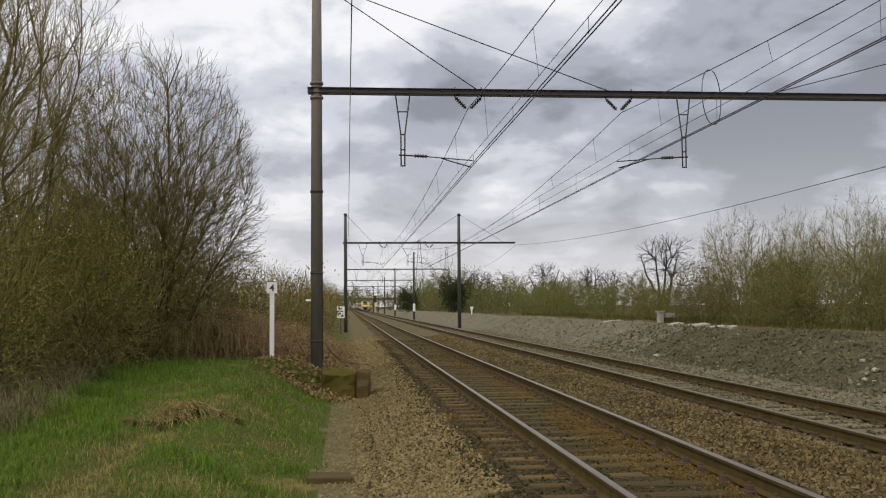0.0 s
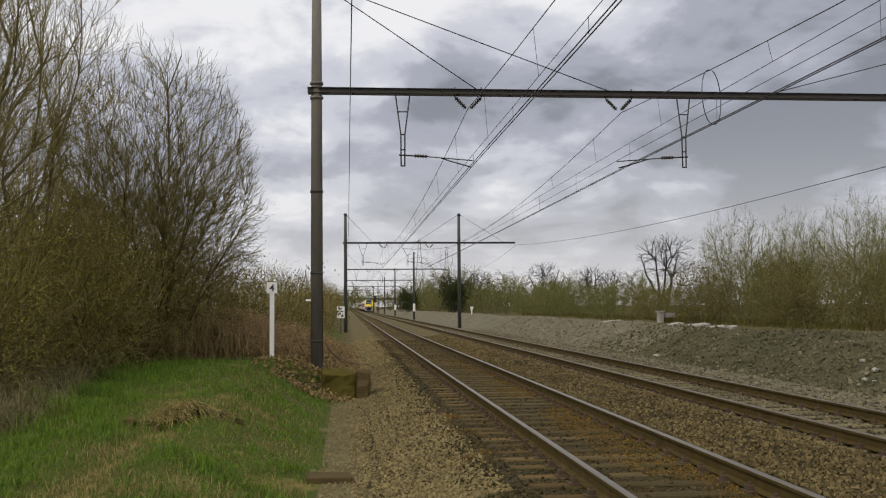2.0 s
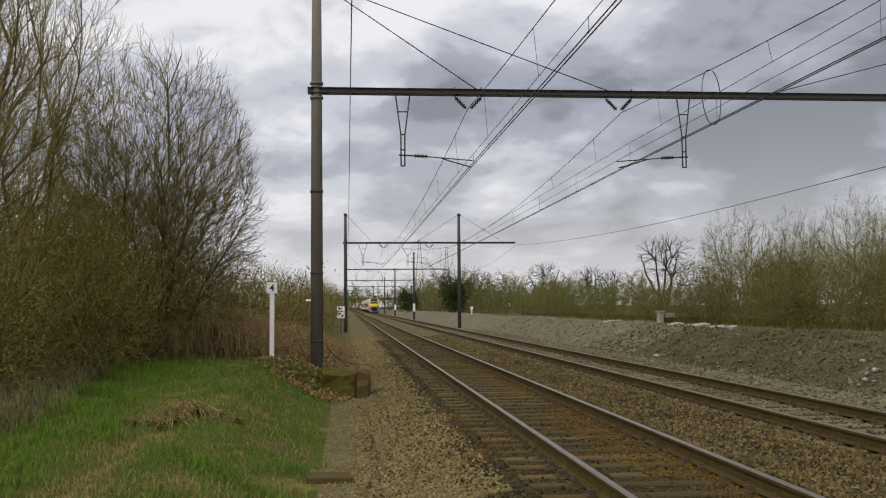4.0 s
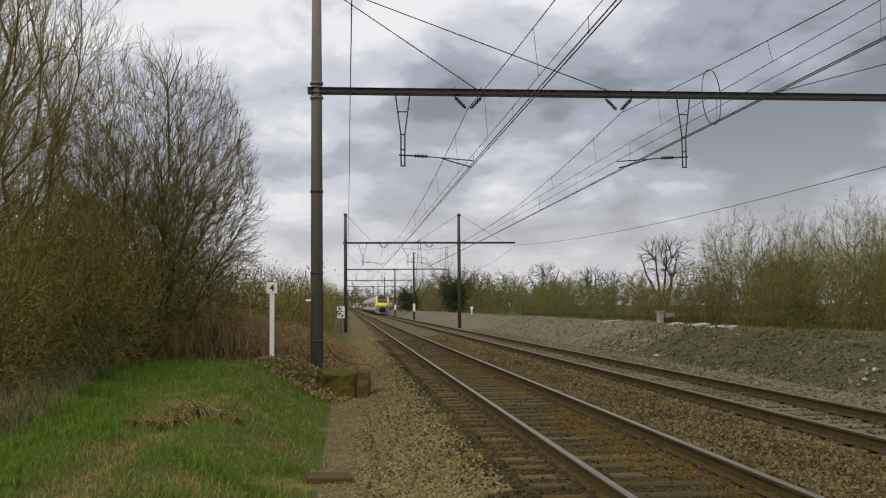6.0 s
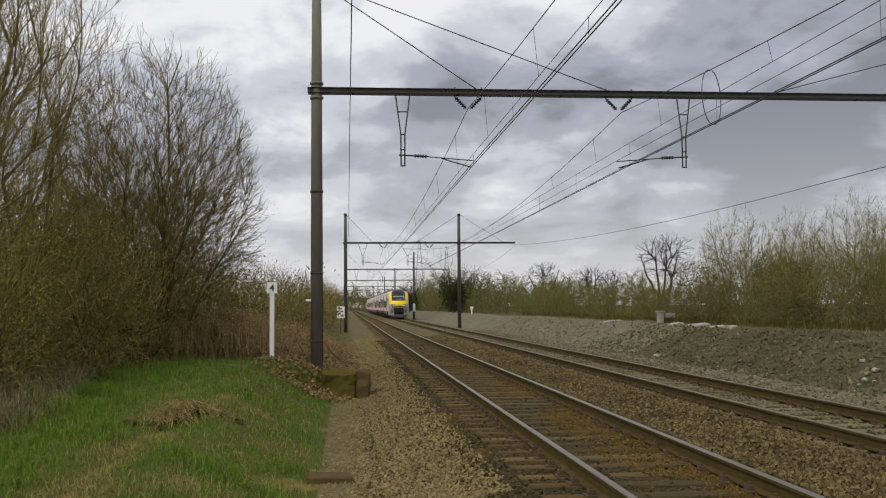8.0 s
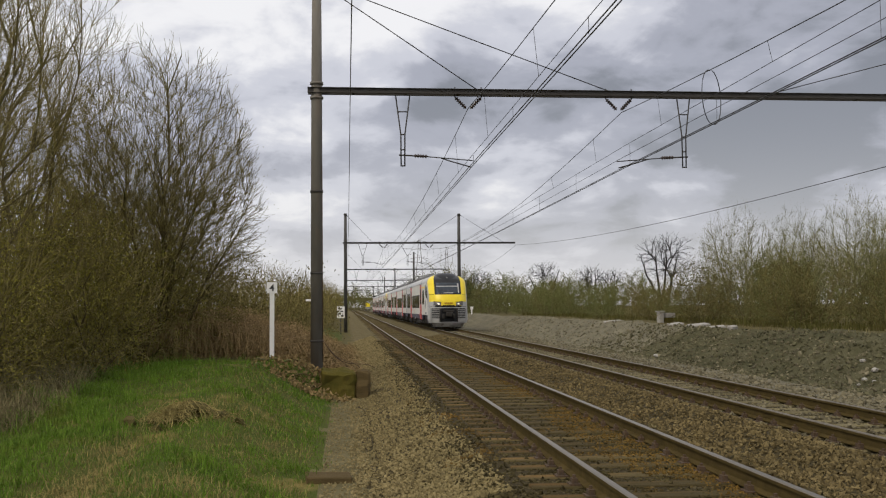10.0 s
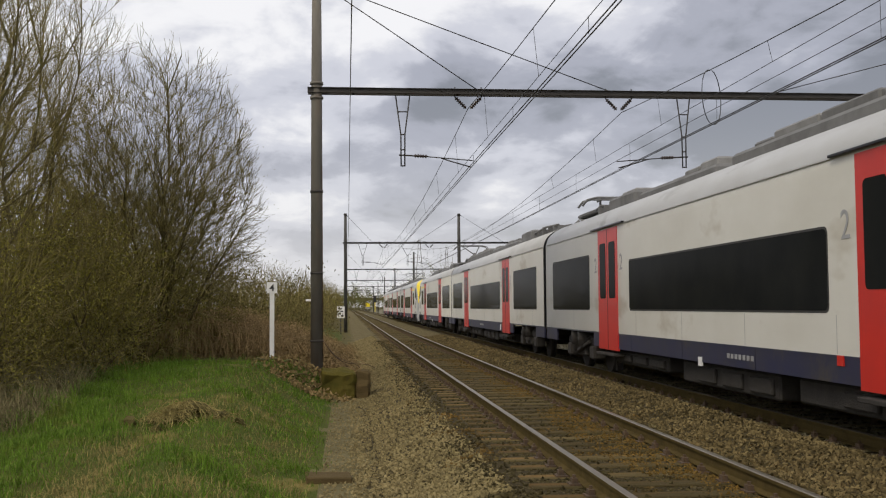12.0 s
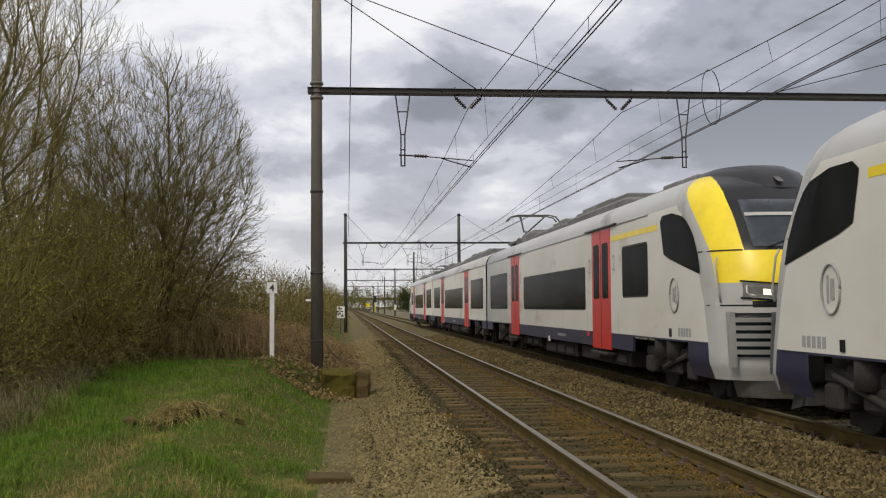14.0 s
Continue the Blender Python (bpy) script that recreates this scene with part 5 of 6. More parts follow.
def right_scrub():
    group = "scrub beyond the bank"
    tall = plant("tall_shrub", crown_bars(41, 2.1, 3.5, 3.4, (10, 70, 380, 1400), 2200, (3, 50), 0.045, 0.0045, 0.4, 1.3, 0.06, 0.3, 0.45, heart=0.55), M["pale_bark"], M["pale_twig"], M["willow_bud"], 18000, 0.022, 6, "upright pale willow bush with a haze of first yellow-green leaves", "shrub", group, 0.8, 0.26, 0.016)
    wide = plant("shrub", crown_bars(43, 1.95, 1.8, 1.4, (8, 36, 140), 0, (8, 86), 0.022, 0.007, 0.6, 2.5, 0.2), M["pale_bark"], M["pale_twig"], M["spring_leaf"], 6200, 0.028, 7, "low spreading shrub with fresh yellow-green leaves", "shrub", group, 0.02, 0.15, 0.012)
    brown = plant("shrub", crown_bars(47, 1.85, 1.85, 1.45, (8, 36, 150), 0, (8, 86), 0.022, 0.007, 0.6, 2.5, 0.2), M["bark"], M["twig"], M["brown_bud"], 6200, 0.027, 8, "low brown leafless shrub with swelling buds", "shrub", group, 0.02, 0.15, 0.012)
    far_green = plant("shrub", crown_bars(67, 2.1, 2.1, 1.8, (7, 24, 50), 0, (8, 86), 0.035, 0.012, 0.5, 2.5, 0.2), M["pale_bark"], M["pale_twig"], M["spring_leaf"], 1700, 0.052, 17, "far shrub in a haze of yellow-green leaf", "shrub", group, 0.05, 0.17, 0.014)
    far_brown = plant("shrub", crown_bars(68, 2.1, 2.15, 1.85, (7, 24, 50), 0, (8, 86), 0.035, 0.012, 0.5, 2.5, 0.2), M["bark"], M["pale_twig"], M["brown_bud"], 1700, 0.052, 18, "far brown leafless shrub", "shrub", group, 0.05, 0.17, 0.014)
    rnd = random.Random(5)
    stand(tall, 22.0, 56.5, 0, 0.98)
    for x, y, a, k in ((22.4, 49.5, 140, 0.86), (21.6, 41.5, 200, 0.86), (28.0, 62.0, 10, 0.9), (24.4, 43.5, 330, 0.86)):
        again(tall, x, y, a, k)
    stand(wide, 18.5, 42.0, 0)
    stand(brown, 18.6, 46.5, 0)
    for x, y, a, k in ((19.6, 34.5, 20, 1.0), (21.2, 37.0, 200, 1.1), (20.4, 32.6, 120, 0.95), (23.4, 41.5, 300, 1.2), (22.0, 35.0, 60, 1.1), (24.6, 45.0, 0, 1.2), (23.5, 36.5, 90, 1.3), (25.5, 38.0, 150, 1.3), (26.5, 42.5, 240, 1.35), (27.5, 46.0, 20, 1.3), (28.5, 50.5, 110, 1.4), (24.0, 33.0, 310, 1.2), (27.0, 55.0, 70, 1.4)):
        again(wide if a % 40 else brown, x, y, a, k * 0.84)
    stand(far_green, 17.0, 118.0, 0, 0.9)
    stand(far_brown, 21.5, 121.0, 0, 0.9)
    y, row = 28.0, 0
    while y < 290:
        near_ = y < 110
        row += 1
        for x0 in ((17.4, 21.5) if row % 2 else (18.2, 25.5)) if near_ else ((16.5, 22.0) if row % 2 else (17.5, 27.0)):
            leafy = rnd.random() < 0.7
            src = (wide if leafy else brown) if near_ else (far_green if leafy else far_brown)
            k = rnd.uniform(0.72, 1.0) * (1.0 + 0.38 * min(1.0, y / 220))
            if x0 > 24:
                k *= 1.12
            if 45 < y < 90 and 0.26 < x0 / y < 0.38:
                k *= 0.72
            again(src, x0 + rnd.uniform(-1.2, 1.2), y + rnd.uniform(-1.5, 1.5), rnd.uniform(0, 360), k)
        y += 1.9 + y * 0.03 if near_ else 3.2 + y * 0.035
    # distant wood on rising ground beyond the line
    for x, y, k in ((34, 210, 2.0), (27, 240, 2.1), (21, 262, 2.2), (40, 190, 1.8), (48, 230, 2.0), (18, 300, 2.3), (30, 320, 2.6), (14, 350, 2.2), (58, 200, 2.0), (70, 190, 2.0), (12.5, 400, 2.3), (-2, 520, 3.6), (4, 540, 4.0), (1, 500, 3.4), (9, 480, 3.2), (-12, 500, 2.6), (10, 520, 3.0), (-22, 480, 2.8), (16, 330, 2.2), (13, 310, 1.6), (24, 280, 2.2), (20, 230, 1.9), (19, 300, 2.5), (22, 298, 2.9), (25, 300, 3.4), (28.5, 302, 3.9), (32.5, 304, 3.8), (36, 300, 3.3), (41, 300, 3.0), (47, 300, 2.9), (22, 175, 1.9), (26, 170, 1.9), (31, 176, 2.0), (37, 170, 1.9), (43, 176, 2.0), (50, 172, 2.0), (-34, 430, 2.4), (-26, 420, 2.3), (-18, 430, 2.4), (-9, 425, 2.2), (-1, 432, 2.2), (6, 425, 2.1), (22, 420, 2.6), (30, 425, 2.8), (-14, 560, 3.0), (0, 570, 3.0), (8, 560, 3.0), (27, 62, 1.2), (30, 70, 1.25), (33, 64, 1.3), (31, 78, 1.25), (35, 84, 1.3), (38, 72, 1.35), (34, 95, 1.3), (40, 90, 1.4), (29, 86, 1.15), (36, 58, 1.3), (32, 54, 1.25), (37, 104, 1.4), (31, 110, 1.3)):
        again(rnd.choice((far_green, far_brown)), x, y, rnd.uniform(0, 360), k)
    b = plant("bare_tree", crown_bars(57, 2.7, 2.0, 5.7, (5, 40, 180, 480), 0, (4, 34), 0.15, 0.011, 0.25, 0.5, 0.25, 0.3, bare=3.4, heart=0.85), M["dark_bark"], M["dark_bark"], None, 0, 0, 9, "lone dark leafless tree with an open crown", "tree", group, thick=0.03)
    stand(b, 29.5, 93.5, 0, 1.0)
    for x, y, a, k in ((31, 160, 90, 1.05), (36, 150, 200, 0.9), (34, 130, 10, 0.75), (24, 185, 130, 1.0), (20, 200, 40, 0.95)):
        again(b, x, y, a, k)
    d = plant("evergreen_bush", crown_bars(59, 2.0, 2.4, 2.0, (9, 45, 180), 0, (5, 85), 0.05, 0.01, 0.4, 2.5), M["dark_bark"], M["dark_bark"], M["ivy"], 5000, 0.09, 10, "dark evergreen bush in dense leaf", "shrub", group, 0.1, 0.3)
    stand(d, 14.7, 143, 0, 1.05, 1.15)
    again(d, 16.6, 150, 90, 1.1, 1.0)
    again(d, 12.9, 215, 200, 1.2, 1.0)
    again(d, 26.0, 130, 50, 0.9)


def brambles():
    rng = np.random.default_rng(12)
    n = 6400
    x = rng.uniform(-4.9, 0.15, n)
    y = 25.6 + rng.uniform(0, 1, n) ** 1.3 * 24
    keep = ((x < -1.0 - 0.8 * rng.random(n)) | (y > 26.3)) & (x < -0.2 + 0.5 * rng.random(n))
    x, y = x[keep], y[keep]
    n = len(x)
    z = ground_height(x, y)
    h = (0.30 + 0.75 * np.clip((-1.2 - x) / 2.4, 0, 1)) * rng.uniform(0.5, 1.35, n)
    a = rng.uniform(0, math.tau, n)
    reach = rng.uniform(0.2, 0.8, n)
    pts = []
    for u in (0, 0.35, 0.7, 1.0):
        pts.append(np.stack([x + np.cos(a) * reach * u, y + np.sin(a) * reach * u, z + h * (4 * u * (1 - u) * 0.9 + 0.28 * u)], 1))
    V, F, off = [], [], 0
    for p, q in zip(pts, pts[1:]):
        v, f = bars(p, q, np.full(n, 0.007), np.full(n, 0.006), 3)
        V.append(v), F.append(f + off)
        off += len(v)
    t = thing("bramble_thicket", pose(0, 0, 0), "reddish-brown tangle of dead bramble canes and leaves", "brambles", kind="stuff")
    tagged(part("canes", mesh_from("canes", np.concatenate(V).tolist(), np.concatenate(F).tolist(), [M["cane"]]), None, t), kind="stuff")
    m = 16000
    k = rng.integers(0, n, m)
    c = np.stack([x[k], y[k], z[k] + rng.random(m) * h[k] * 0.85], 1) + rng.normal(scale=(0.25, 0.25, 0.05), size=(m, 3))
    v, f = flakes(rng, c, 0.04, 0.8)
    tagged(part("dead_leaves", mesh_from("dead_leaves", v.tolist(), f.tolist(), [M["dead_leaf"]]), None, t), kind="stuff")
    # leaf litter over the mast mound
    m = 5200
    lx = rng.normal(-0.95, 0.55, m)
    ly = rng.uniform(22.6, 30.0, m)
    k = (lx < 0.15) & (lx > -2.3)
    lx, ly = lx[k], ly[k]
    c = np.stack([lx, ly, ground_height(lx, ly) + rng.uniform(0.0, 0.12, len(lx))], 1)
    v, f = flakes(rng, c, 0.045, 1.5)
    tagged(part("leaf_litter", mesh_from("leaf_litter", v.tolist(), f.tolist(), [M["dead_leaf"]]), None, t), kind="stuff")
    # loose sticks and roots over the bank by the mast
    for k in range(14):
        px, py = rng.uniform(-1.9, -0.3), rng.uniform(23.0, 25.4)
        pz = float(ground_height(px, py)) + 0.05
        ang, l = rng.uniform(0, math.tau), rng.uniform(0.2, 0.55)
        s = thing("stick", pose(px, py, pz), "bleached dead stick lying by the mast foot", "stick", "loose sticks")
        part("wood", tube([(0, 0, 0), (math.cos(ang) * l * 0.5, math.sin(ang) * l * 0.4, 0.05), (math.cos(ang) * l, math.sin(ang) * l * 0.8, -0.02)], 0.022, 5, 0.008), M["pale_bark"] if k % 3 else M["bark"], s)


def blades(name, x, y, height, width, mat, seed, lean=0.5, label="", category="grass", lift=0.0):
    rng = np.random.default_rng(seed)
    n = len(x)
    z = ground_height(x, y) + lift
    a = rng.uniform(0, math.tau, n)
    side = np.stack([-np.sin(a), np.cos(a), np.zeros(n)], 1) * (width * rng.uniform(0.6, 1.3, n))[:, None]
    b = a + rng.normal(scale=0.8, size=n)
    ld = rng.uniform(0.05, 1.0, n) * lean
    base = np.stack([x, y, z - 0.01], 1)
    mid = base + np.stack([np.cos(b) * ld * height * 0.35, np.sin(b) * ld * height * 0.35, height * 0.62], 1)
    tip = base + np.stack([np.cos(b) * ld * height * 1.15, np.sin(b) * ld * height * 1.15, height * (1.02 - 0.45 * ld)], 1)
    v = np.stack([base - side, base + side, mid + side * 0.7, mid - side * 0.7, tip], 1).reshape(-1, 3)
    o = np.arange(n) * 5
    faces = [(q, q + 1, q + 2, q + 3) for q in o] + [(q + 3, q + 2, q + 4) for q in o]
    me = mesh_from(name, v.tolist(), faces, [mat])
    return tagged(new(name, me), label, category, kind="stuff")


def verge_grass():
    rng = np.random.default_rng(21)
    n = 120000
    y = 9.2 + rng.random(n) ** 1.35 * 15.6
    x = -6.2 + rng.random(n) * 6.0
    patch = bumps(x, y, 1.7, 3.3) + 0.5 * bumps(x, y, 4.1, 1.0)
    clump = np.clip(bumps(x, y, 5.3, 6.0) + 0.7 * bumps(x, y, 9.1, 2.0), 0, 1.2)
    worn = np.exp(-((x + 2.92 - 0.10 * np.sin(y * 0.9)) / 0.36) ** 2) * (1 - step(15.2, 16.4, y))
    keep = (x < -0.44 + 0.16 * bumps(y, y, 2.3) + 0.14 * bumps(y, x, 6.7, 2) + 0.10 * rng.normal(size=n)) & (rng.random(n) < 0.50 + 0.4 * patch + 0.35 * (x < -3.2)) & (rng.random(n) > 0.93 * worn)
    x, y, patch, clump = x[keep], y[keep], patch[keep], clump[keep]
    h = (0.055 + 0.04 * np.clip(patch, -0.6, 1) + 0.15 * clump ** 2) * rng.uniform(0.5, 1.5, len(x)) * (1 + 0.8 * step(-2.9, -4.5, x))
    blades("verge_grass", x, y, np.maximum(h, 0.025), 0.0042, M["grass_green"], 3, 1.1, "fresh green grass on the trackside verge")
    # dry patches and tussocks
    xs, ys = [], []
    for cx, cy, rx, ry, m in ((-2.9, 11.0, 0.24, 0.9, 1300), (-2.92, 13.4, 0.22, 1.2, 1100), (-1.7, 10.9, 0.55, 0.5, 500), (-2.1, 11.6, 0.4, 0.4, 500), (-1.5, 13.6, 0.5, 0.8, 500), (-2.35, 16.4, 0.4, 0.4, 800), (-1.7, 16.8, 0.5, 0.6, 500), (-1.2, 15.0, 0.5, 0.9, 400), (-1.2, 18.6, 0.6, 0.9, 500), (-1.6, 20.5, 0.5, 0.6, 300), (-0.7, 11.8, 0.3, 0.3, 250)):
        xs.append(cx + rng.normal(scale=rx, size=m)), ys.append(cy + rng.normal(scale=ry, size=m))
    x, y = np.concatenate(xs), np.concatenate(ys)
    k = x < -0.45
    x, y = x[k], y[k]
    blades("dry_grass", x, y, rng.uniform(0.04, 0.15, len(x)), 0.0038, M["grass_dry"], 4, 1.9, "straw-coloured dry grass tufts in the verge")
    # dead reeds at the foot of the hedge
    n = 6500
    x = rng.uniform(-6.8, -4.7, n)
    y = rng.uniform(15.6, 22.0, n)
    k = x < -4.75 - (y - 15.6) * 0.07 + rng.normal(scale=0.12, size=n)
    x, y = x[k], y[k]
    blades("dead_reeds", x, y, rng.uniform(0.15, 0.85, len(x)) * rng.uniform(0.5, 1.0, len(x)), 0.0045, M["reed"], 5, 2.3, "tall dead grey-brown grass stalks along the hedge foot", "dead grass")
    # sparse weeds on the bank top
    n = 2600
    x, y = rng.uniform(13.6, 17.0, n), 22 + rng.random(n) ** 1.2 * 70
    blades("bank_grass", x, y, rng.uniform(0.06, 0.22, n), 0.010, M["reed"], 6, 0.9, "thin dry grass along the top of the spoil bank")

    # rank undergrowth along the scrub edge
    n = 9000
    x, y = 16.3 + rng.random(n) ** 1.3 * 3.2, 26 + rng.random(n) ** 1.3 * 70
    blades("undergrowth", x, y, rng.uniform(0.15, 0.55, n), 0.018, M["rank"], 9, 0.7, "rank olive-brown weeds and saplings along the scrub edge", "undergrowth")
    n = 3500
    x, y = rng.uniform(-4.2, -0.5, n), 9.3 + rng.random(n) ** 1.3 * 13
    blades("dead_stalks", x, y, rng.uniform(0.04, 0.12, n), 0.004, M["grass_dry"], 10, 1.4, "scattered dead straw among the green grass")


def tussock():
    x, y = -2.38, 15.9
    z = float(ground_height(x, y))
    rng = np.random.default_rng(8)
    t = thing("grass_tussock", pose(x, y, z), "collapsed tussock of dead brown grass over bare soil", "tussock")
    bm = bmesh.new()
    bmesh.ops.create_icosphere(bm, subdivisions=3, radius=0.32)
    for v in bm.verts:
        v.co = Vector((v.co.x * 1.1, v.co.y * 0.8, v.co.z * 0.62)) + 0.17 * Vector(noise.noise_vector(v.co * 5)) + 0.06 * Vector(noise.noise_vector(v.co * 13))
    part("clod", bm, M["scrub_soil"], t)
    for k in range(9):
        bm = bmesh.new()
        bmesh.ops.create_icosphere(bm, subdivisions=2, radius=rng.uniform(0.05, 0.11))
        ox, oy = rng.normal(0.15, 0.42), rng.normal(-0.15, 0.2)
        oz = float(ground_height(x + ox, y + oy)) - z
        for v in bm.verts:
            v.co = v.co + 0.05 * Vector(noise.noise_vector(v.co * 14 + Vector((k, 0, 0)))) + Vector((ox, oy, oz + 0.03))
        part("clod", bm, M["scrub_soil"], t)
    n = 850
    p0 = np.stack([rng.normal(0, 0.26, n), rng.normal(0.05, 0.22, n), np.zeros(n)], 1)
    p0[:, 2] = 0.21 * np.exp(-(p0[:, 0] ** 2 + p0[:, 1] ** 2) / 0.10) + rng.uniform(-0.02, 0.05, n)
    b = rng.normal(-1.9, 0.9, n)
    l = rng.uniform(0.06, 0.22, n)
    p1 = p0 + np.stack([np.cos(b) * l, np.sin(b) * l, rng.uniform(-0.03, 0.07, n)], 1)
    p2 = p1 + np.stack([np.cos(b + 0.4) * l * 0.7, np.sin(b + 0.4) * l * 0.7, -l * rng.uniform(0.2, 0.7, n)], 1)
    v, f = bars(np.concatenate([p0, p1]), np.concatenate([p1, p2]), np.full(2 * n, 0.004), np.full(2 * n, 0.003))
    tagged(part("dead_blade_mass", mesh_from("dead_blade_mass", v.tolist(), f.tolist(), [M["grass_dry"]]), None, t), kind="stuff")


# ---- loose stone ----
def stones(name, x, y, z, size, mat, seed, label):
    rng = np.random.default_rng(seed)
    n = len(x)
    base = np.array([[1, 0, 0], [-1, 0, 0], [0, 1, 0], [0, -1, 0], [0, 0, 1], [0, 0, -1.0]])
    v = base[None] * rng.uniform(0.55, 1.25, (n, 6, 1)) + rng.normal(scale=0.22, size=(n, 6, 3))
    v *= rng.uniform(0.6, 1.2, (n, 1, 3))
    q = rng.normal(size=(n, 4))
    q /= np.linalg.norm(q, axis=1, keepdims=True)
    w, a, b, c = q.T
    R = np.stack([np.stack([1 - 2 * (b * b + c * c), 2 * (a * b - c * w), 2 * (a * c + b * w)], 1), np.stack([2 * (a * b + c * w), 1 - 2 * (a * a + c * c), 2 * (b * c - a * w)], 1), np.stack([2 * (a * c - b * w), 2 * (b * c + a * w), 1 - 2 * (a * a + b * b)], 1)], 1)
    v = np.einsum("nij,nkj->nki", R, v) * size[:, None, None]
    v += np.stack([x, y, z], 1)[:, None, :]
    tri = np.array([[0, 2, 4], [2, 1, 4], [1, 3, 4], [3, 0, 4], [2, 0, 5], [1, 2, 5], [3, 1, 5], [0, 3, 5]])
    f = ((np.arange(n) * 6)[:, None, None] + tri[None]).reshape(-1, 3)
    return tagged(new(name, mesh_from(name, v.reshape(-1, 3).tolist(), f.tolist(), [mat])), label, "ballast", kind="stuff")


def strew(rng, n, x0, x1, y0, y1, pull=1.6):
    return rng.uniform(x0, x1, n), y0 + rng.random(n) ** pull * (y1 - y0)


def ballast():
    rng = np.random.default_rng(77)
    # shoulder and cess of the near track
    x, y = strew(rng, 30000, 0.05, 1.62, 9.8, 62, 2.0)
    k = ((x > 0.42) | (rng.random(len(x)) < 0.4)) & ((x < 1.15) | (rng.random(len(x)) < (1.62 - x) / 0.47))
    x, y = x[k], y[k]
    s = rng.uniform(0.014, 0.032, len(x)) * (1 + 0.8 * step(18, 50, y))
    stones("shoulder_ballast", x, y, ground_height(x, y) + 0.008, s, M["stone"], 1, "brown crushed-stone ballast on the track shoulder")
    # cribs of the near track, dark with oil, rust-stained near one rail
    x, y = strew(rng, 18000, 1.12, 4.6, 8.4, 54, 1.8)
    off = np.abs(((y - 5.2) / 0.6 + 0.5) % 1.0 - 0.5) * 0.6
    k = (off > 0.12) | (np.abs(x - NEAR) > 1.33) | (rng.random(len(x)) < 0.10)
    z = np.where(np.abs(x - NEAR) < 1.33, -0.205, ground_height(x, y)) + 0.006
    z = np.where((off <= 0.12) & (np.abs(x - NEAR) < 1.33), -0.18, z)
    s = rng.uniform(0.016, 0.034, len(x)) * (1 + 0.5 * step(22, 50, y))
    stones("crib_ballast", x[k], y[k], z[k], s[k], M["dark_stone"], 2, "dark oily ballast between the sleepers of the near track")
    # rust-stained grit drifted against the inner rail, over cribs and sleepers alike
    x, y = strew(rng, 15000, 0.0, 1.0, 7.2, 36, 1.5)
    x = NEAR + GAUGE / 2 - 0.08 - 0.75 * x ** 1.6
    k = bumps(x * 0.5, y * 0.6, 0.9, 2) + 0.6 * bumps(x, y, 3.1, 1) > -0.35 + 1.2 * (NEAR + 0.62 - x) - 0.4 * rng.random(len(x)) + 0.5 * step(20, 34, y)
    x, y = x[k], y[k]
    off = np.abs(((y - 5.2) / 0.6 + 0.5) % 1.0 - 0.5) * 0.6
    stones("rusty_grit", x, y, np.where(off < 0.12, -0.182, -0.198), rng.uniform(0.008, 0.021, len(x)), M["rust_stone"], 12, "orange rust-stained grit beside the inner rail")
    # between the tracks
    x, y = strew(rng, 17000, 4.35, 5.75, 7.4, 60, 1.9)
    s = rng.uniform(0.018, 0.042, len(x)) * (1 + 0.4 * step(22, 50, y))
    stones("middle_ballast", x, y, ground_height(x, y) + 0.008, s, M["mid_stone"], 3, "dark brown ballast heaped between the two tracks")
    # bed of the far track and its cess
    x, y = strew(rng, 14000, 5.55, 8.7, 8.5, 80, 1.6)
    off = np.abs(((y - 5.4) / 0.6 + 0.5) % 1.0 - 0.5) * 0.6
    bank_ = (np.abs(np.abs(x - FAR) - GAUGE / 2) > 0.10) & ((off > 0.11) | (np.abs(x - FAR) > 1.2) | (rng.random(len(x)) < 0.25))
    x, y = x[bank_], y[bank_]
    s = rng.uniform(0.022, 0.046, len(x)) * (1 + 0.6 * step(25, 60, y))
    z = np.minimum(ground_height(x, y), -0.175) + 0.01
    stones("far_ballast", x, y, z, s, M["pale_stone"], 4, "pale grey ballast burying the sleepers of the far track")
    x, y = strew(rng, 3500, -0.32, 0.5, 9.8, 26, 1.3)
    stones("path_pebbles", x, y, ground_height(x, y) + 0.002, rng.uniform(0.008, 0.026, len(x)), M["stone"], 6, "small brown pebbles strewn over the cess path")
    x, y = strew(rng, 14000, 10.5, 13.6, 15, 46, 1.2)
    stones("bank_clods", x, y, ground_height(x, y) + 0.005, 0.015 + 0.06 * rng.random(len(x)) ** 4, M["clod"], 7, "grey-brown clods and broken stone on the bank face")
    x, y = strew(rng, 12000, 8.5, 13.4, 15, 80, 1.4)
    s = rng.uniform(0.015, 0.05, len(x)) * rng.choice([1, 1, 1, 1.7], len(x))
    stones("bank_rubble", x, y, ground_height(x, y) + 0.005, s, M["pale_stone"], 5, "loose grey-brown rubble over the cess and spoil bank")


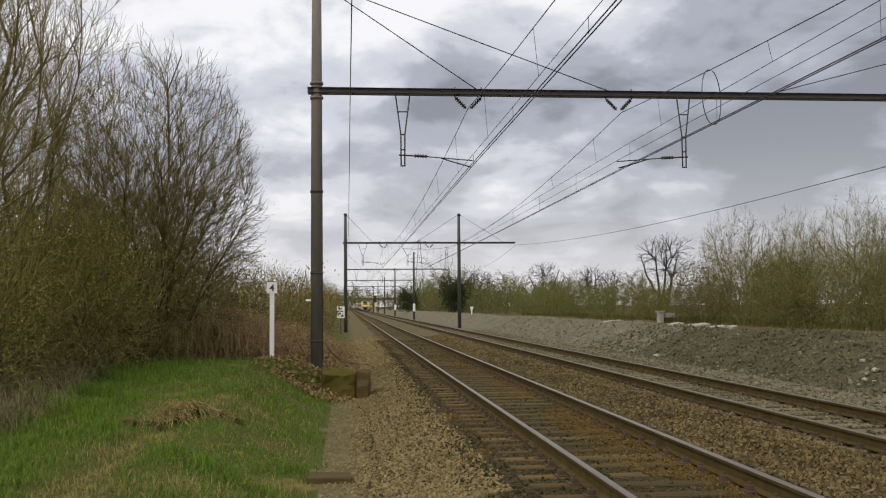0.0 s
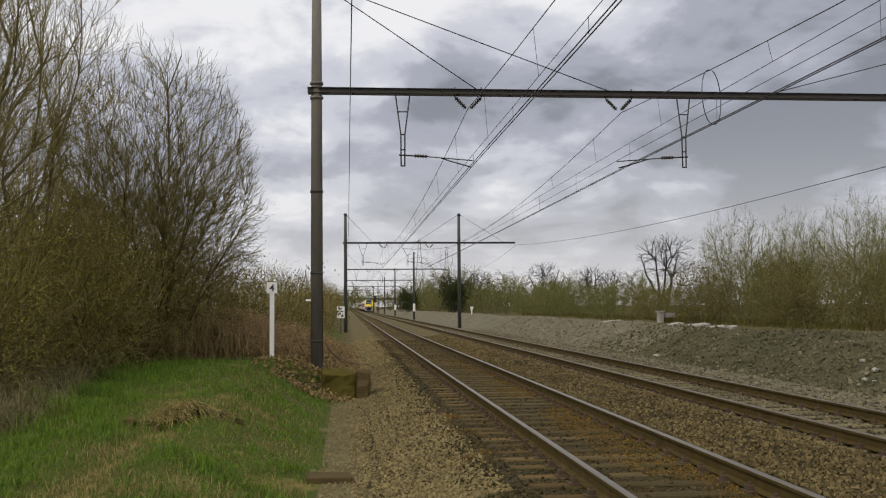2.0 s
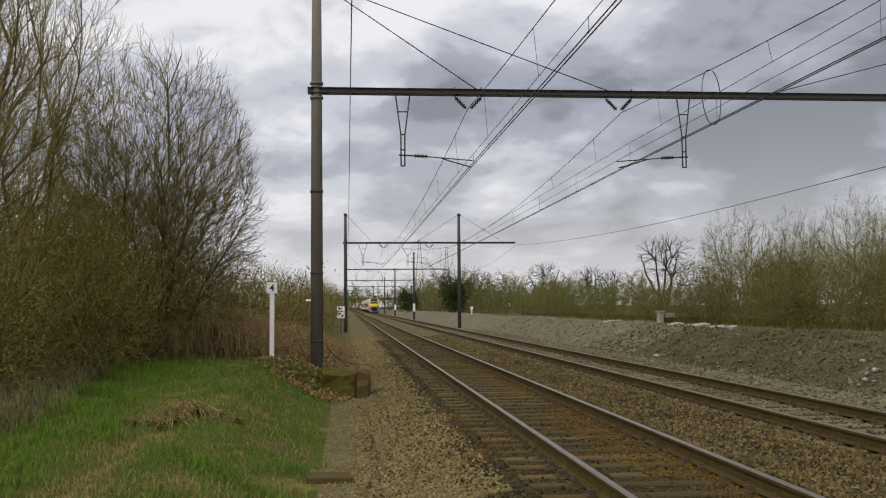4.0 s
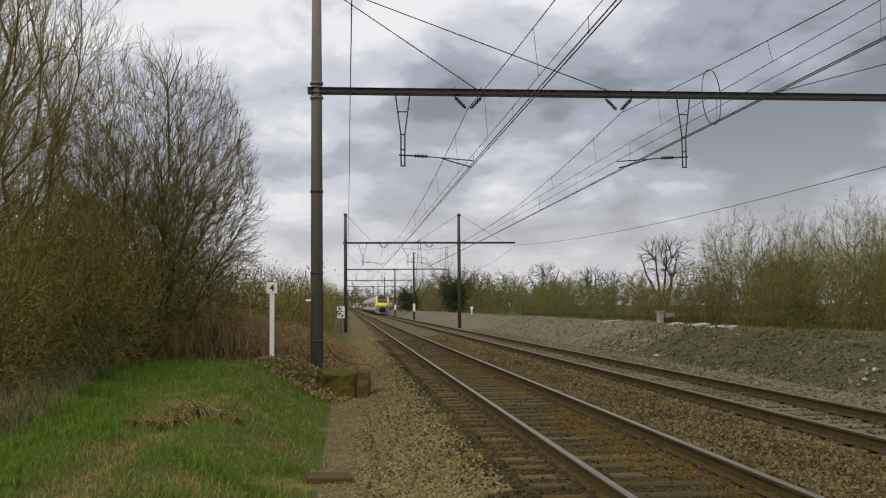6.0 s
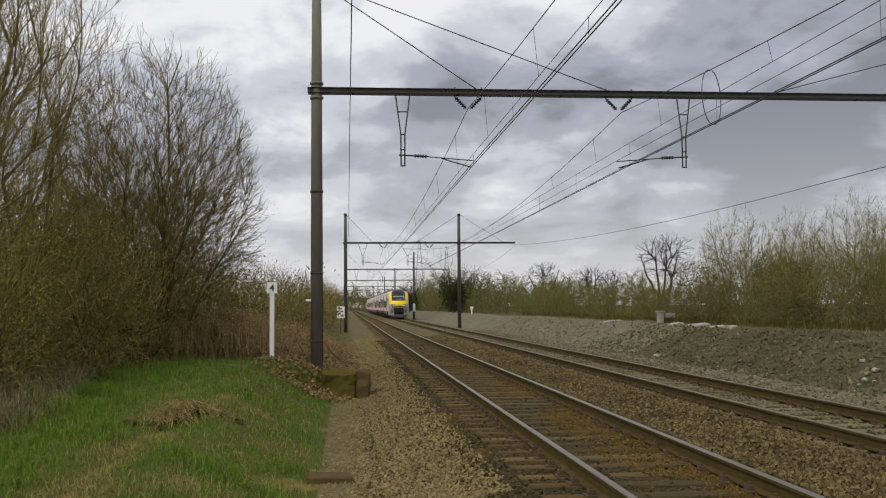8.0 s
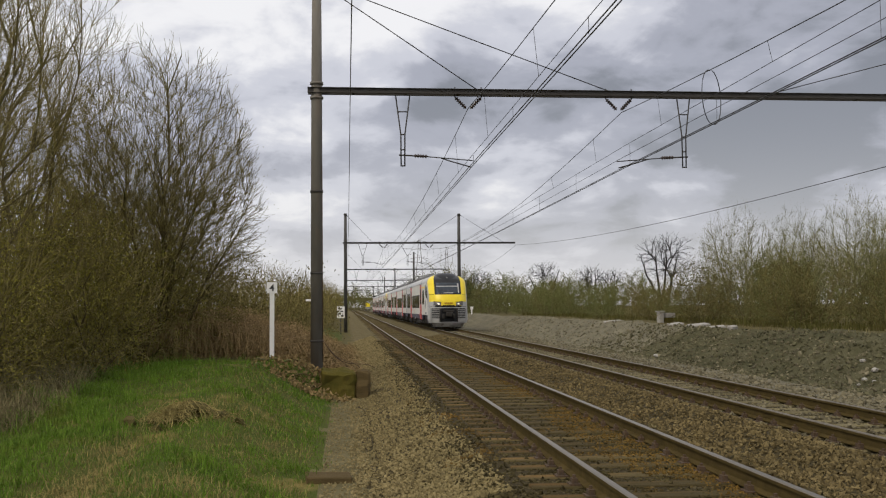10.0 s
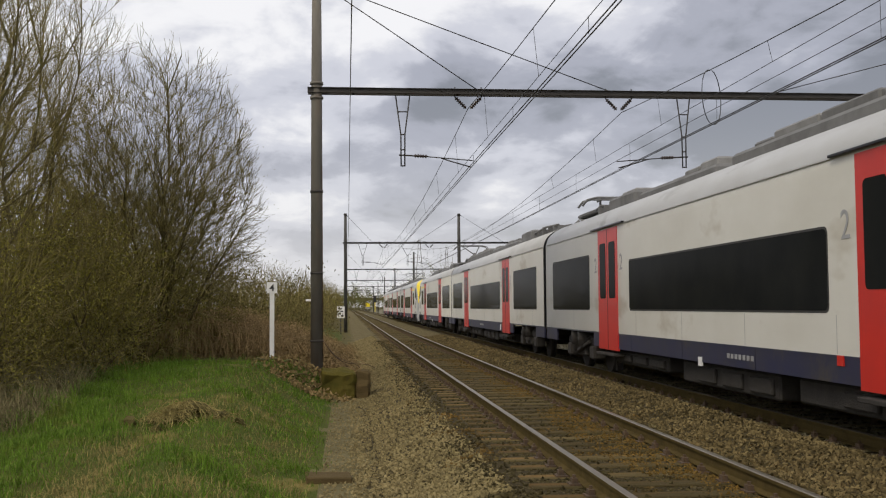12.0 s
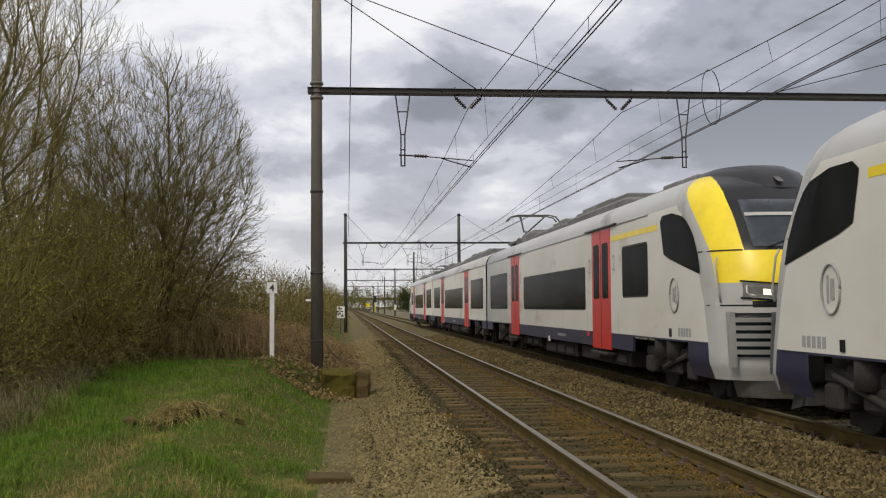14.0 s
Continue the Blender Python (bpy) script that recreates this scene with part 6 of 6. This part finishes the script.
def rubble_things():
    rnd = random.Random(9)
    for x, y, r, mat, label in ((10.85, 35.6, 0.15, "pale_lump", "pale lump of broken concrete at the bank foot"), (11.5, 22.1, 0.10, "pale_lump", "pale broken concrete lump in the rubble"), (11.9, 22.4, 0.14, "concrete", "grey broken concrete lump in the rubble"), (11.3, 21.3, 0.08, "pale_lump", "pale broken concrete lump in the rubble"), (12.1, 23.3, 0.13, "concrete", "grey broken concrete lump in the rubble"), (13.4, 25.6, 0.06, "pale_lump", "pale stone on the bank top"), (11.1, 21.6, 0.07, "pale_lump", "pale broken concrete lump in the rubble")):
        t = thing("concrete_lump", pose(x, y, float(ground_height(x, y)) + r * 0.3, 0, 0, rnd.uniform(0, 360)), label, "rubble", "broken concrete lumps")
        bm = bmesh.new()
        bmesh.ops.create_icosphere(bm, subdivisions=1, radius=r * 0.7)
        for v in bm.verts:
            v.co = v.co * (1 + 0.45 * noise.noise(v.co * 5 / (r * 5) + Vector((x, y, 0)))) 
            v.co.z *= 0.62
        part("lump", bm, M[mat], t)
    for x, y, w, l, h, a in ((13.75, 39.4, 1.1, 0.55, 0.18, 10), (13.9, 37.9, 0.9, 0.5, 0.13, -12), (13.8, 42.4, 0.9, 0.5, 0.10, 25), (13.9, 36.2, 0.5, 0.3, 0.2, 40), (13.6, 52.0, 1.2, 0.5, 0.12, 5)):
        t = thing("concrete_slab", pose(x, y, float(ground_height(x, y)) + h * 0.1, 6, -5, a), "broken weathered concrete slab lying on the bank top", "slab", "broken slabs")
        bm = box(-w * 0.38, w * 0.38, -l * 0.4, l * 0.4, -h, h * 0.45, 0.03)
        part("slab", bm, M["concrete"], t)
    x, y = 15.0, 47.7
    t = thing("concrete_cabinet", pose(x, y, float(ground_height(x, y)), 0, 0, 12), "low grey weathered concrete cabinet on the bank top", "cabinet")
    part("body", box(-0.34, -0.12, -0.16, 0.16, -0.2, 0.50, 0.02), M["concrete"], t)
    part("lid", box(-0.40, -0.06, -0.2, 0.2, 0.50, 0.56, 0.015), M["concrete"], t)
    part("side_block", box(-0.02, 0.46, -0.22, 0.20, 0.24, 0.46, 0.02), M["concrete"], t)
    part("foot", box(0.02, 0.38, -0.18, 0.16, -0.2, 0.24, 0.02), M["mossy"], t)


def far_lineside():
    # white speckled equipment board beside the second gantry
    x, y = -0.50, 80.0
    t = thing("equipment_board", pose(x, y, float(ground_height(x, y)) + 0.5), "white board with dark lettering bars on a post", "sign")
    part("post", box(-0.04, 0.04, -0.03, 0.03, -0.9, 1.5, 0.005), M["steel"], t)
    part("board", box(-0.30, 0.30, -0.05, -0.031, 0.72, 1.62, 0.004), M["white_paint"], t)
    for k, (a, b, z) in enumerate(((-0.2, 0.1, 1.4), (-0.05, 0.2, 1.2), (-0.22, 0.0, 1.0), (0.02, 0.22, 0.86))):
        part("lettering_bar", box(a, b, -0.056, -0.051, z, z + 0.09), M["black_paint"], t)
    x, y = 13.35, 110.2
    t = thing("marker_post", pose(x, y, float(ground_height(x, y))), "short white marker post with a wider head on the bank", "marker post")
    part("post", box(-0.07, 0.07, -0.05, 0.05, -0.3, 0.75, 0.01), M["white_paint"], t)
    part("head", box(-0.16, 0.16, -0.07, -0.051, 0.55, 0.86, 0.01), M["white_paint"], t)
    for k in (2, 3):
        x, y = 9.25 + 0.1 * k, GANTRY + SPAN * k - 0.25
        t = thing("mast_plate", pose(x, y + 0.12, 1.45), "white plate strapped to a gantry mast", "plate", "mast plates")
        part("plate", box(-0.17, 0.17, -0.03, 0.0, -0.55, 0.55, 0.01), M["white_paint"], t)
    # signal beyond the far gantries
    x, y = 10.6, 395.0
    t = thing("railway_signal", pose(x, y, -0.3), "distant signal with a dark head and yellow mast", "signal")
    part("mast", tube([(0, 0, -0.4), (0, 0, 5.0)], 0.16, 8), M["car_yellow"], t)
    part("head", box(-0.5, 0.5, -0.25, -0.17, 3.6, 6.2, 0.05), M["black_paint"], t)
    part("ladder", box(-0.35, -0.25, 0.2, 0.3, -0.2, 5.0, 0.01), M["steel"], t)
    # yellow box on wheels, added for an unidentified yellow patch far down the line
    t = thing("works_trailer", pose(9.4, 470.0, -0.25), "distant yellow box on wheels beside the line, added for an unidentified yellow patch", "trailer")
    part("body", box(-1.1, 0.9, -1.2, 1.2, 1.9, 3.6, 0.15), M["car_yellow"], t)
    part("chassis", box(-1.2, 1.0, -1.1, 1.1, 0.55, 1.9, 0.05), M["concrete"], t)
    for sx in (-0.75, 0.55):
        part("wheel", tube([(sx, -1.15, 0.45), (sx, -0.9, 0.45)], 0.5, 12), M["rubber"], t)
        part("wheel", tube([(sx, 0.9, 0.45), (sx, 1.15, 0.45)], 0.5, 12), M["rubber"], t)
    # road bridge closing the view
    t = thing("road_bridge", pose(4.0, 640.0, 0), "weathered concrete road bridge across the far end of the line", "bridge", kind="structure")
    part("deck", box(-20, 28, -5, 5, 5.6, 7.2, 0.1), M["mossy"], t)
    for sx in (-9, 12):
        part("pier", box(sx - 0.8, sx + 0.8, -4, 4, -1, 5.6, 0.1), M["concrete"], t)
    # lattice pylons on the skyline
    for x, y, h in ((33.0, 470.0, 33.0), (62.0, 640.0, 40.0)):
        t = thing("lattice_pylon", pose(x, y, -0.3), "faint grey steel lattice power pylon far off", "pylon", "power pylons")
        # bars drawn extra thin, in place of haze fading the towers
        bm = bmesh.new()
        def half(z):
            return 2.6 * (1 - z / h) ** 1.2 + 0.35
        zs = [h * k / 9 for k in range(10)]
        for a, b in zip(zs, zs[1:]):
            for sx, sy in ((-1, -1), (1, -1), (1, 1), (-1, 1)):
                add_tube(bm, [(sx * half(a), sy * half(a), a), (sx * half(b), sy * half(b), b)], 0.06, 4)
                nx_, ny_ = (-sy, sx)
                add_tube(bm, [(sx * half(a), sy * half(a), a), (nx_ * half(b), ny_ * half(b), b)], 0.03, 4)
        part("tower", bm, M["mast"], t)
        for z in (h * 0.72, h * 0.84, h * 0.95):
            part("cross_arm", tube([(-4.2, 0, z), (0, 0, z + 0.8), (4.2, 0, z)], 0.07, 4), M["mast"], t)


left_hedge()
right_scrub()
brambles()
verge_grass()
tussock()
rubble_things()
far_lineside()
ballast()


# ---- how the train runs: nose datum along y, time by time ----
RUN = [(0.0, 405.5), (1.0, 370.4), (2.0, 335.8), (3.0, 302.2), (5.5, 222.6), (6.0, 207.0), (6.5, 190.6), (7.0, 174.2), (7.5, 158.0), (8.0, 140.9), (10.3, 61.2), (10.5, 54.2), (11.0, 37.2), (11.5, 20.3), (12.0, 3.2), (12.5, -13.2), (13.0, -31.1), (13.5, -46.9), (14.0, -64.3)]


def motions():
    for car, offset, turn in CARS:
        walk(car, [(t, pose(FAR, y + offset, 0, 0, 0, turn)) for t, y in RUN])


motions()
